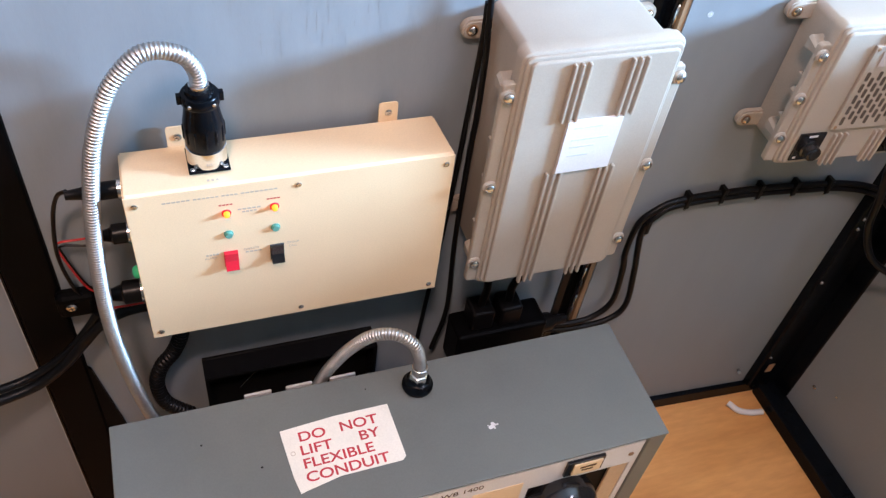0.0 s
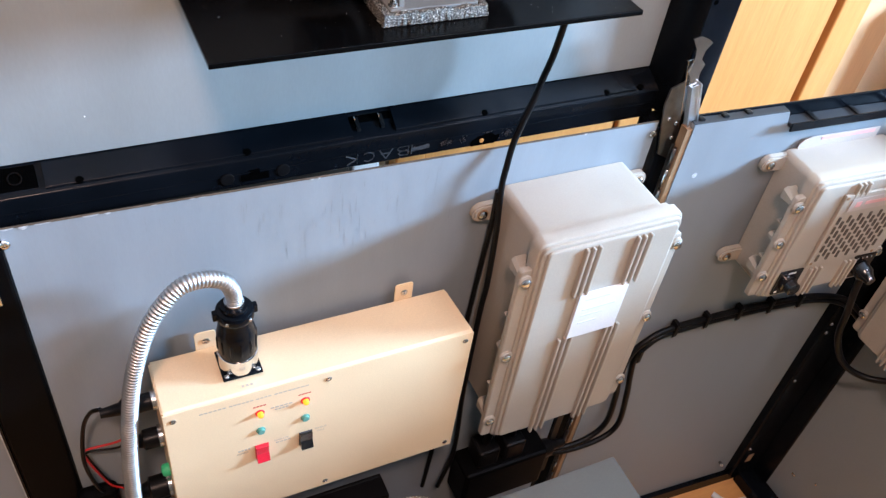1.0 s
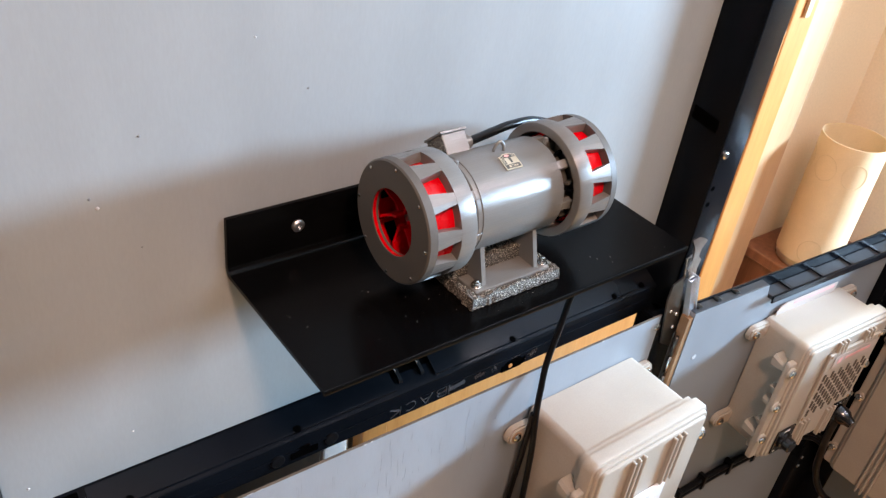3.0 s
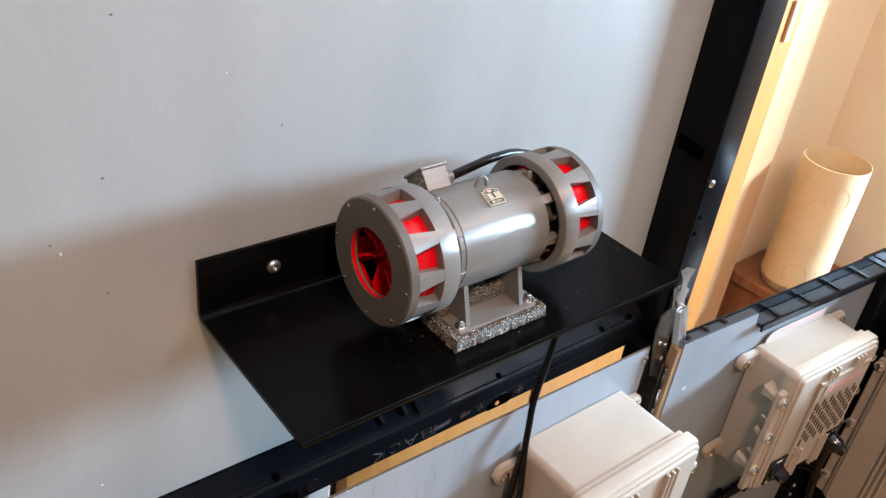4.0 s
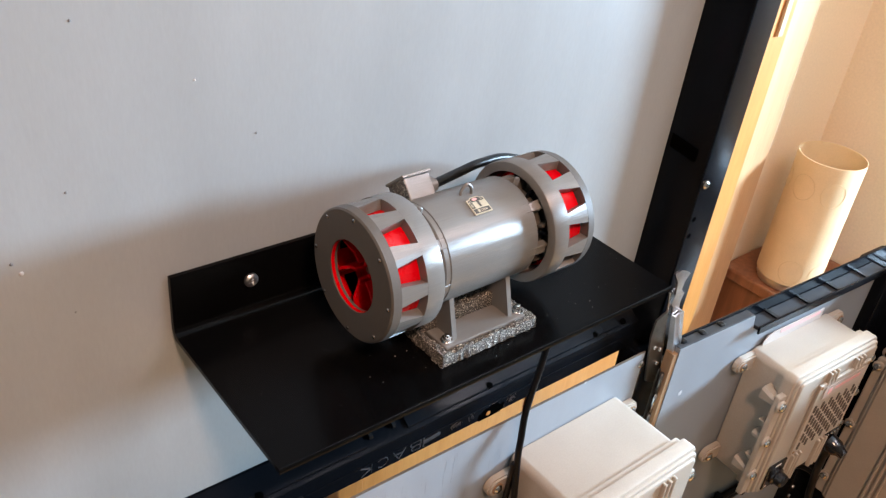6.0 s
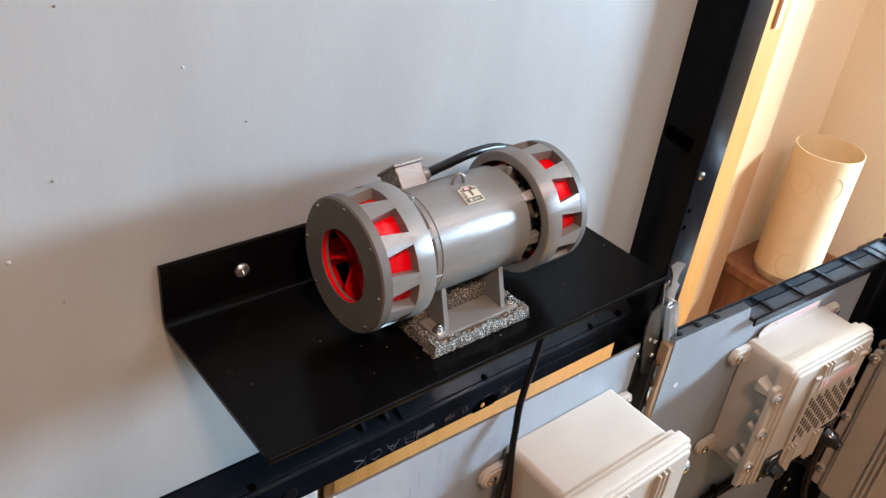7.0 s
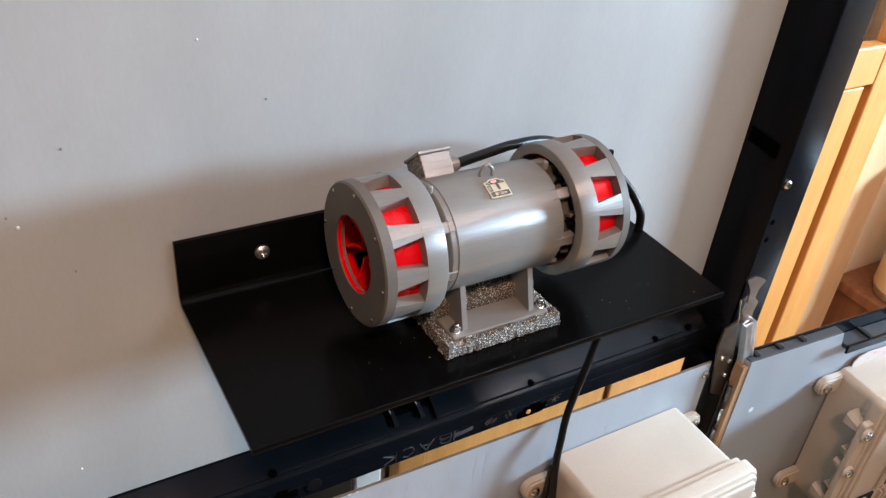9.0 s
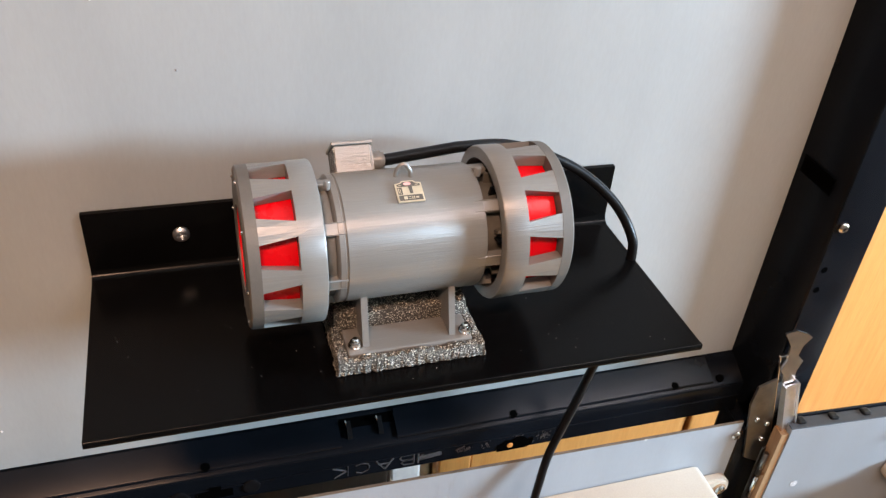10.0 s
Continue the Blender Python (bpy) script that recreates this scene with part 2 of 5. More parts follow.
def extrude_profile(bm, pts, axis, a, b):
    """A closed 2D outline pushed along axis (0: x, outline in y, z; 1: y, outline in x, z; 2: z, outline in x, y)."""
    def at(p, s):
        return (s, *p) if axis == 0 else (p[0], s, p[1]) if axis == 1 else (*p, s)
    v0, v1 = [bm.verts.new(at(p, a)) for p in pts], [bm.verts.new(at(p, b)) for p in pts]
    n = len(pts)
    for k in range(n):
        bm.faces.new((v0[k], v0[(k + 1) % n], v1[(k + 1) % n], v1[k]))
    bm.faces.new(v0[::-1])
    bm.faces.new(v1)
    bmesh.ops.recalc_face_normals(bm, faces=bm.faces)
    return bm


def slab(x0, y0, z0, x1, y1, z1, r, bevel=0.0, seg=2):
    """An upright plate, its four corners in x, z rounded by r and the edges of its front (y0) softened."""
    pts = []
    for cx, cz, a0 in ((x1 - r, z1 - r, 0), (x0 + r, z1 - r, 90), (x0 + r, z0 + r, 180), (x1 - r, z0 + r, 270)):
        pts += [(cx + r * math.cos(radians(a0 + k)), cz + r * math.sin(radians(a0 + k))) for k in (0, 22.5, 45, 67.5, 90)]
    bm = extrude_profile(bmesh.new(), pts, 1, y0, y1)
    if bevel:
        front = [e for e in bm.edges if all(abs(v.co.y - y0) < 1e-7 for v in e.verts)]
        bmesh.ops.bevel(bm, geom=front, offset=bevel, segments=seg, profile=0.5, affect="EDGES")
    for f in bm.faces:
        f.smooth = len(f.verts) == 4
    return bm


def arc(cx, cy, r, a0, a1, n=5):
    """Points of a round edge about cx, cy, from angle a0 to a1."""
    return [(cx + r * math.cos(radians(a0 + (a1 - a0) * k / (n - 1))), cy + r * math.sin(radians(a0 + (a1 - a0) * k / (n - 1)))) for k in range(n)]


def soften(bm):
    for f in bm.faces:
        f.smooth = len(f.verts) == 4
    return bm


ORIGIN = {}


def thing(name, origin, label, category, group="", kind="", turn=None):
    ob = new(name)
    ob.empty_display_size = 0.02
    ob.matrix_world = Matrix.Translation(origin) @ (turn or Matrix())
    ORIGIN[ob.name] = Vector(origin)
    return tagged(ob, label, category, group, kind)


def root_of(ob):
    while ob.parent:
        ob = ob.parent
    return ob


def finish(name, bm, material):
    bmesh.ops.recalc_face_normals(bm, faces=bm.faces)
    for e in bm.edges:
        if len(e.link_faces) == 2 and e.calc_face_angle() > radians(40):
            e.smooth = False
    me = bpy.data.meshes.new(name)
    bm.to_mesh(me)
    bm.free()
    me.materials.append(material)
    return me


def part(name, bm, material, parent, label="", at=None):
    """One mesh under a thing or a part, its vertices in world places (or round at, if given)."""
    root = root_of(parent)
    o = ORIGIN[root.name]
    bmesh.ops.translate(bm, verts=bm.verts, vec=(Vector(at) if at else Vector()) - o)
    ob = new(name, finish(name, bm, material))
    ob.parent = parent
    return tagged(ob, label)


def solid(name, bm, material, label, category="", kind="", group=""):
    """A thing of one mesh, with its origin at its base's middle."""
    xs, ys, zs = zip(*(v.co for v in bm.verts))
    o = Vector(((min(xs) + max(xs)) / 2, (min(ys) + max(ys)) / 2, min(zs)))
    bmesh.ops.translate(bm, verts=bm.verts, vec=-o)
    ob = new(name, finish(name, bm, material))
    ob.location = o
    ORIGIN[ob.name] = o
    return tagged(ob, label, category, group, kind)


def press_cross(bm, p, d, r, h):
    """Replaces the flat top of a screw head by a cross-shaped hollow."""
    top = max(bm.faces, key=lambda f: (f.calc_center_median() - p).dot(d) + 0.5 * len(f.verts) * 1e-6)
    rim = list(top.verts)
    if len(rim) != 16:
        return
    c = p + d * h
    inner = []
    for k, v in enumerate(rim):
        arm = 0.88 if k % 4 < 2 else 0.34
        inner.append(bm.verts.new(c + (v.co - c) * arm))
    bm.faces.remove(top)
    for k in range(16):
        bm.faces.new((rim[k], rim[(k + 1) % 16], inner[(k + 1) % 16], inner[k]))
    floor_ = [bm.verts.new(v.co - d * h * 0.75) for v in inner]
    for k in range(16):
        bm.faces.new((inner[k], inner[(k + 1) % 16], floor_[(k + 1) % 16], floor_[k]))
    bm.faces.new(floor_)


def screw(parent, p, axis, r=0.0035, h=0.002, name="screw", material=None, label=""):
    """A pan-head cross screw at p, its head standing out along axis."""
    bm = bmesh.new()
    lathe(bm, p, axis, [(0, r), (h * 0.5, r), (h * 0.85, r * 0.8), (h, r * 0.62)], 16)
    press_cross(bm, Vector(p), Vector(axis).normalized(), r, h)
    return part(name, bm, material or STEEL, parent, label)


def words(body, size, material, m, name="lettering", parent=None, depth=0.0002, label="", bold=0.0):
    cu = bpy.data.curves.new(name, "FONT")
    cu.body, cu.size, cu.extrude, cu.offset = body, size, depth, bold
    cu.align_x, cu.align_y = "LEFT", "TOP"
    tmp = bpy.data.objects.new(name, cu)
    scene.collection.objects.link(tmp)
    deps = bpy.context.evaluated_depsgraph_get()
    me = bpy.data.meshes.new_from_object(tmp.evaluated_get(deps))
    bpy.data.objects.remove(tmp)
    bm = bmesh.new()
    bm.from_mesh(me)
    bmesh.ops.transform(bm, matrix=m, verts=bm.verts)
    return part(name, bm, material, parent, label)


# ---- the room ----
solid("floor", one_box(-3.3, -1.55, -0.05, 2.5, 0.53, 0.0), FLOORWOOD, "honey brown wooden floor", "floor", "structure")
bm = bmesh.new()
for x0, x1, y0, y1 in ((-3.3, -0.52, -1.55, 0.53), (-0.52, 0.08, -1.55, -1.12), (-0.52, 0.08, -0.68, 0.53), (0.08, 0.38, -1.55, 0.53), (0.38, 1.82, -1.55, -1.02), (0.38, 1.82, -0.68, 0.53), (1.82, 2.5, -1.55, 0.53)):
    box(bm, x0, y0, 2.4, x1, y1, 2.45)
solid("ceiling", bm, CEILPAINT, "white painted ceiling with two openings for the overhead fills", "ceiling", "structure")
bm = bmesh.new()
box(bm, -3.2, 0.455, 0.0, 0.392, 0.53, 2.4)
box(bm, 1.263, 0.455, 0.0, 1.62, 0.53, 2.4)
# unseen front of this return reaches out to hold east light off the alcove
box(bm, 1.62, 0.15, 0.0, 2.32, 0.53, 2.4)
box(bm, 0.392, 0.455, 1.16, 1.263, 0.53, 2.4)
box(bm, 0.392, 0.50, 0.0, 1.263, 0.53, 1.16)
solid("wall_north", bm, WALLPAINT, "warm cream painted wall round the pine cupboard", "wall", "structure")
bm = bmesh.new()
box(bm, 2.32, -1.45, 0.0, 2.40, -0.92, 2.4)
box(bm, 2.32, -0.40, 0.0, 2.40, 0.53, 2.4)
box(bm, 2.32, -0.92, 0.0, 2.40, -0.40, 1.20)
box(bm, 2.32, -0.92, 1.54, 2.40, -0.40, 2.4)
solid("wall_east", bm, WALLPAINT, "warm cream painted wall with a small window", "wall", "structure")
# unseen walls, coloured dark to keep bounced light off the case's left side
solid("wall_west", one_box(-3.28, -1.45, 0.0, -3.20, 0.53, 2.4), DIM_WALL, "unseen wall, kept dark brown to cut bounced light", "wall", "structure")
solid("wall_south", one_box(-3.2, -1.53, 0.0, 2.40, -1.45, 2.4), DIM_WALL, "unseen wall, kept dark brown to cut bounced light", "wall", "structure")

# ---- pine cupboard door, bedside table and lamp behind the case ----
door = thing("door_1", (0.83, 0.44, 0), "honey pine cupboard door with a flat panel and square stiles", "door", kind="structure")
part("left_stile", one_box(0.393, 0.420, 0.0, 0.441, 0.445, 0.98, bevel=0.003), PINE, door)
part("left_panel", one_box(0.443, 0.426, 0.04, 0.785, 0.445, 0.915, bevel=0.002), PINE, door)
part("middle_stile", one_box(0.788, 0.420, 0.0, 0.856, 0.445, 0.915, bevel=0.003), PINE, door)
part("right_panel", one_box(0.858, 0.426, 0.04, 1.183, 0.445, 0.915, bevel=0.002), PINE, door)
part("right_stile", one_box(1.195, 0.420, 0.0, 1.262, 0.445, 1.11, bevel=0.003), PINE, door)
part("top_rail", one_box(0.443, 0.420, 0.920, 1.193, 0.445, 0.985, bevel=0.003), PINE, door)
part("groove_back", one_box(0.443, 0.4455, 0.0, 1.20, 0.452, 0.98), EDGEWOOD, door)
part("hinge", one_box(1.222, 0.414, 1.005, 1.236, 0.4198, 1.075, bevel=0.001), CREAM_WOOD, door, "cream painted hinge leaf")
solid("trim_1", one_box(1.266, 0.430, 0.0, 1.362, 0.4545, 2.1, bevel=0.004), PINE_LIT, "pine architrave beside the cupboard door, paled for the light on it", "trim", "structure")
solid("trim_2", one_box(0.325, 0.420, 0.0, 0.368, 0.4545, 2.1, bevel=0.004), CEILPAINT, "white painted upright trim", "trim", "structure")
# added dark sheet stands for the unlit space behind the case, beside the trim
solid("dark_backing_sheet", one_box(-0.80, 0.420, 0.0, 0.3225, 0.4545, 1.3, bevel=0.003), BROWNBLACK, "dark sheet added for the unlit space behind the case", "cupboard")
solid("folded_cloth", one_box(0.93, 0.40, 0.987, 1.045, 0.4545, 1.05, bevel=0.02, seg=4), surface("blue_grey_cloth", (0.13, 0.17, 0.22), 0.9, vary=0.3, scale=30), "blue-grey folded cloth on the cupboard rail", "cloth")

table = thing("bedside_table", (1.49, 0.32, 0), "small red-brown wooden bedside table", "table")
part("tabletop", one_box(1.372, 0.19, 0.455, 1.615, 0.452, 0.480, bevel=0.004), MAHOGANY, table)
part("body", one_box(1.385, 0.21, 0.0, 1.605, 0.45, 0.455), MAHOGANY, table)

LAMP = (1.448, 0.347, 0.480)
lamp = thing("table_lamp", LAMP, "cream cylinder table lamp with ring pattern shade", "lamp")
bm = bmesh.new()
lathe(bm, LAMP, (0, 0, 1), [(0, 0.058), (0.002, 0.0605), (0.016, 0.0605), (0.018, 0.058)], 40)
part("base", bm, SILVER_BAND, lamp, "brushed metal base ring")
bm = bmesh.new()
lathe_ring(bm, Vector(LAMP) + Vector((0, 0, 0.0185)), (0, 0, 1), [(0, 0.064), (0.268, 0.064), (0.268, 0.0625), (0, 0.0625)], 48)
shade = part("shade", bm, SHADE, lamp)
for k in range(9):
    a, zc = 2.4 * k + 3.6, LAMP[2] + 0.05 + 0.09 * (k % 3)
    pts = [(LAMP[0] + 0.0642 * math.cos(a + 0.36 * math.cos(b)), LAMP[1] + 0.0642 * math.sin(a + 0.36 * math.cos(b)), zc + 0.026 * math.sin(b))
           for b in (2 * math.pi * j / 24 for j in range(25))]
    part("ring_motif", tube(bmesh.new(), pts, 0.00045, 5, 1), RING, shade)

# ---- the black case: frames and panels ----
upper = thing("upper_case_frame", (0.22, 0.11, 0.868), "black moulded plastic case frame round the upper panel", "frame")
bm = bmesh.new()
extrude_profile(bm, [(0.140, 0.868), (0.103, 0.868), (0.1005, 0.8705), *arc(0.1030, 0.8945, 0.0025, 180, 121), (0.124, 0.9095), (0.140, 0.911)], 0, -0.104, 0.533)
# the rail's lower edge drops a little towards the hinge side
for v in bm.verts:
    if v.co.z < 0.872:
        v.co.z -= 0.0050 * (v.co.x + 0.104) / 0.637
soften(bm)
rail = part("bottom_rail", bm, BLACK, upper)
# raised pads on the ledge of the rail, with the bridge of two slots between them
for x0, x1 in ((-0.055, 0.198), (0.2395, 0.505)):
    bm = bmesh.new()
    extrude_profile(bm, [(0.1034, 0.8966), *arc(0.1050, 0.8988, 0.0014, 180, 121), (0.1225, 0.9104), (0.1238, 0.9092)], 0, x0, x1)
    soften(bm)
    part("ledge_pad", bm, BLACK, rail)
# black strip between the pads: the recess's shade put into the colour
part("slot_recess", extrude_profile(bmesh.new(), [(0.1072, 0.8993), (0.1075, 0.8997), (0.1215, 0.9083), (0.1218, 0.9078)], 0, 0.199, 0.2388), VOID, rail)
for x in (0.2035, 0.2265):
    bm = bmesh.new()
    extrude_profile(bm, [(0.1080, 0.9003), (0.1086, 0.9030), (0.1185, 0.9087), (0.1190, 0.9072)], 0, x, x + 0.0035)
    lip = part("slot_lip", bm, RUBBER, rail)
    # a small steel sliver stands in for the pale highlight in each slot
    part("slot_glint", one_box(x - 0.0008, 0.1155, 0.9070, x + 0.0002, 0.1185, 0.9095), STEEL, lip, "steel sliver standing in for a pale highlight")
for x in (-0.03, 0.1035, 0.3306, 0.47, 0.512):
    bm = bmesh.new()
    lathe(bm, (x, 0.1056, 0.8998), (0, -0.50, 0.87), [(0, 0.0032), (0.0012, 0.0032)], 14)
    part("notch", bm, VOID, rail)
for x, r in ((0.0838, 0.0062), (0.1328, 0.0062)):
    bm = bmesh.new()
    lathe(bm, (x, 0.1005, 0.8785), (0, -1, 0), [(0, r), (0.0009, r), (0.0012, r * 0.85)], 20)
    part("moulding_stud", bm, RUBBER, rail)
part("keyhole_slot", one_box(0.096, 0.0996, 0.8735, 0.120, 0.1003, 0.8805), VOID, rail)
part("keyhole_slot", one_box(0.104, 0.0996, 0.8806, 0.112, 0.1003, 0.8845), VOID, rail)
# a thin moulded seam, and a broken-out slot with bare wood showing in it and scuffs round it
part("seam", one_box(-0.103, 0.0996, 0.8816, 0.532, 0.1006, 0.8826, bevel=0.0004), BLACK, rail)
bm = bmesh.new()
extrude_profile(bm, [(0.3185, 0.8668), (0.3430, 0.8668), (0.3475, 0.8700), (0.3482, 0.8762), (0.3440, 0.8752), (0.3405, 0.8788), (0.3345, 0.8795), (0.3305, 0.8772), (0.3262, 0.8778), (0.3225, 0.8742), (0.3192, 0.8735)], 1, 0.0996, 0.1003)
slot = part("broken_slot", bm, VOID, rail)
part("bare_wood", lathe(bmesh.new(), (0.3290, 0.0997, 0.8722), (0, -1, 0), [(0, 0.0026), (0.0005, 0.0024), (0.0007, 0.0012)], 9), PINE, slot, "bare pine showing in the slot")
bm = bmesh.new()
for xc, zc, wide, high, count in ((0.2905, 0.8765, 0.006, 0.0030, 60), (0.3085, 0.8770, 0.004, 0.004, 24), (0.3570, 0.8760, 0.006, 0.004, 60), (0.3350, 0.8806, 0.007, 0.0005, 14), (0.2580, 0.8775, 0.006, 0.0016, 24)):
    for k in range(count):
        x, z, h, lean = random.gauss(xc, wide * 0.5), random.gauss(zc, high * 0.5), random.uniform(0.0003, 0.0014), random.uniform(0.1, 0.9)
        z = min(max(z, 0.8715), 0.8808)
        w = random.uniform(0.00005, 0.00012)
        extrude_profile(bm, [(x, z - h / 2), (x + w, z - h / 2), (x + w + lean * h, z + h / 2), (x + lean * h, z + h / 2)], 1, 0.10005, 0.1004)
tagged(part("scuff", bm, CHALK, rail), "pale scuffs and scratches", kind="stuff")
# capitals scratched by hand into the rail's face, upside down
STROKES = (((0.6, -0.05), (0.6, 1)), ((0.6, 0.72), (-0.75, 0.55)), ((0.6, 0.42), (-0.75, 0.22), (-0.75, 0.55)), ((0.5, 0.57), (-0.7, 0.38)), ((0.9, 0), (0.9, 1), (1.5, 0.95), (1.65, 0.75), (1.5, 0.55), (0.9, 0.5), (1.6, 0.45), (1.75, 0.25), (1.6, 0.02), (0.9, 0)),
           ((2.1, 0), (2.6, 1), (3.1, 0)), ((2.3, 0.4), (2.95, 0.4)), ((4.25, 0.85), (3.95, 1), (3.6, 0.8), (3.5, 0.5), (3.6, 0.15), (3.95, 0), (4.3, 0.15)),
           ((4.75, 0), (4.75, 1)), ((5.5, 1), (4.78, 0.45), (5.6, 0)))
bm = bmesh.new()
for line in STROKES:
    for rep_ in range(3):
        du, dv = random.uniform(-0.05, 0.05), random.uniform(-0.05, 0.05)
        for (u0, v0), (u1, v1) in zip(line, line[1:]):
            a, b = Vector((0.2630 - 0.0128 * (u0 + du), 0, 0.8808 - 0.0102 * (v0 + dv))), Vector((0.2630 - 0.0128 * (u1 + du), 0, 0.8808 - 0.0102 * (v1 + dv)))
            n = (b - a).normalized().cross(Vector((0, 1, 0))) * 0.00038
            quad = [bm.verts.new(p + Vector((0, 0.10025, 0))) for p in (a + n, b + n, b - n, a - n)]
            front = [bm.verts.new(v.co + Vector((0, -0.0001, 0))) for v in quad]
            bm.faces.new(front)
            for k in range(4):
                bm.faces.new((quad[k], quad[(k + 1) % 4], front[(k + 1) % 4], front[k]))
part("chalk_lettering", bm, CHALK, rail, "scratched pale capitals upside down")
# strip on the ledge coloured black as the shade of a recess
recess = part("ledge_recess", extrude_profile(bmesh.new(), [(0.1058, 0.8989), (0.1062, 0.8997), (0.1225, 0.9094), (0.1230, 0.9085)], 0, -0.089, -0.060), VOID, rail)
part("moulded_ring", lathe_ring(bmesh.new(), (-0.0755, 0.1142, 0.9045), (0, -0.51, 0.86), [(0, 0.0045), (0.0006, 0.0045), (0.0006, 0.0055), (0, 0.0055)], 24), MATT, recess)
bm = bmesh.new()
extrude_profile(bm, [(0.532, 0.140), (0.532, 0.124), *arc(0.5490, 0.0897, 0.0032, 202, 270), *arc(0.5845, 0.0900, 0.0035, 270, 350), (0.588, 0.140)], 2, 0.868, 1.62)
soften(bm)
post = part("right_post", bm, BLACK, upper)
bm = bmesh.new()
slot = [((0.5322, 0.1205, 1.0985), (0.5322, 0.1205, 1.0860), (0.5407, 0.0955, 1.0780), (0.5407, 0.0955, 1.0905)), (0.0009, 0.0003, 0.0)]
near, far = [bm.verts.new(p) for p in slot[0]], [bm.verts.new(Vector(p) + Vector(slot[1])) for p in slot[0]]
bm.faces.new(near), bm.faces.new(far)
for k in range(4):
    bm.faces.new((near[k], near[(k + 1) % 4], far[(k + 1) % 4], far[k]))
part("post_slot", bm, VOID, post)
for z in (1.000, 1.0185):
    bm = bmesh.new()
    lathe(bm, (0.5535, 0.0866, z), (0, -1, 0), [(0, 0.0026), (0.0004, 0.0026)], 12)
    part("screw_hole", bm, VOID, post)
screw(post, (0.5545, 0.0865, 1.0562), (0, -1, 0), 0.0042, 0.0028, material=CHROME)
bm = bmesh.new()
extrude_profile(bm, [(-0.104, 0.124), (-0.104, 0.140), (-0.165, 0.140), (-0.165, 0.0765), (-0.112, 0.0765), (-0.1085, 0.0790)], 2, 0.868, 1.62)
post = part("left_post", bm, MATT, upper)
for z in (0.985, 1.005):
    bm = bmesh.new()
    lathe(bm, (-0.1225, 0.0766, z), (0, -1, 0), [(0, 0.0026), (0.0004, 0.0026)], 12)
    part("screw_hole", bm, VOID, post)
part("top_rail", one_box(-0.165, 0.0865, 1.62, 0.588, 0.140, 1.66, bevel=0.003), BLACK, upper)
board = part("board", one_box(-0.1038, 0.124, 0.9112, 0.5318, 0.136, 1.6195), PANEL, upper, "grey painted board behind the siren shelf")
for x, z, r, mt in ((0.0795, 1.2212, 0.0007, CHIP), (0.0069, 1.1717, 0.0009, GREY_SCRATCH), (-0.0208, 1.1307, 0.0014, CHIP), (-0.0246, 1.1377, 0.0010, GREY_SCRATCH), (0.0025, 1.0966, 0.0007, GREY_SCRATCH), (-0.0166, 0.9454, 0.0008, WHITE), (0.1152, 1.1831, 0.0007, GREY_SCRATCH), (-0.0882, 0.9281, 0.0012, CHIP), (0.30, 1.245, 0.0007, CHIP), (0.21, 1.29, 0.0009, GREY_SCRATCH), (0.02, 1.26, 0.0008, GREY_SCRATCH)):
    part("nick", lathe(bmesh.new(), (x, 0.1240, z), (0, -1, 0), [(0, r), (0.0004, r * 0.8), (0.0006, r * 0.3)], 8), mt, board)

lower = thing("lower_case_frame", (0.22, 0.11, 0.0), "black moulded plastic case frame round the lower panel", "frame")
part("left_post", one_box(-0.1420, 0.076, 0.0, -0.0945, 0.135, 0.867, bevel=0.003), MATT, lower)
# matt black taper over the board's lower left edge
part("dark_taper", extrude_profile(bmesh.new(), [(-0.094, 0.0), (-0.066, 0.0), (-0.069, 0.225), (-0.0905, 0.375), (-0.094, 0.38)], 1, 0.0745, 0.0790), MATT, lower)
part("right_post", one_box(0.5285, 0.0805, 0.0, 0.5700, 0.1120, 0.8620, bevel=0.002), BLACK, lower)
part("bottom_rail", one_box(-0.0935, 0.092, 0.0, 0.528, 0.135, 0.03, bevel=0.003), BLACK, lower)
bm = bmesh.new()
extrude_profile(bm, [(-0.0940, 0.031), (0.5275, 0.031), (0.5275, 0.872), (-0.0940, 0.886)], 1, 0.080, 0.0812)
board = part("board", bm, LOWER, lower, "grey painted board with chipped top edge")
# thin dark brown line along the board's top edge
part("dark_top_edge", extrude_profile(bmesh.new(), [(-0.0940, 0.8853), (0.5275, 0.8713), (0.5275, 0.8721), (-0.0940, 0.8861)], 1, 0.0797, 0.0816), EDGEDARK, board, "dark brown top edge")
for x, z in ((0.5281, 0.857), (-0.0935, 0.8705)):
    screw(board, (x - 0.004 if x > 0 else x + 0.001, 0.0800, z), (0, -1, 0), 0.0042, 0.0028)
for x, w, h in ((-0.0930, 0.010, 0.0016), (-0.080, 0.007, 0.0035), (-0.069, 0.010, 0.0012), (-0.034, 0.012, 0.0016), (-0.018, 0.005, 0.002), (0.151, 0.003, 0.0016), (0.158, 0.002, 0.0014), (0.435, 0.003, 0.0022), *((random.uniform(-0.092, 0.06), random.uniform(0.0006, 0.006), random.uniform(0.0003, 0.0012)) for k in range(5))):
    top = 0.886 - 0.0223 * (x + 0.1005)
    bm = bmesh.new()
    extrude_profile(bm, [(x, top - 0.0003), (x + w, top - 0.0003), (x + w * 0.8, top - h * 0.7), (x + w * 0.4, top - h), (x + w * 0.1, top - h * 0.5)], 1, 0.0793, 0.0799)
    part("chip", bm, CHIP, board)
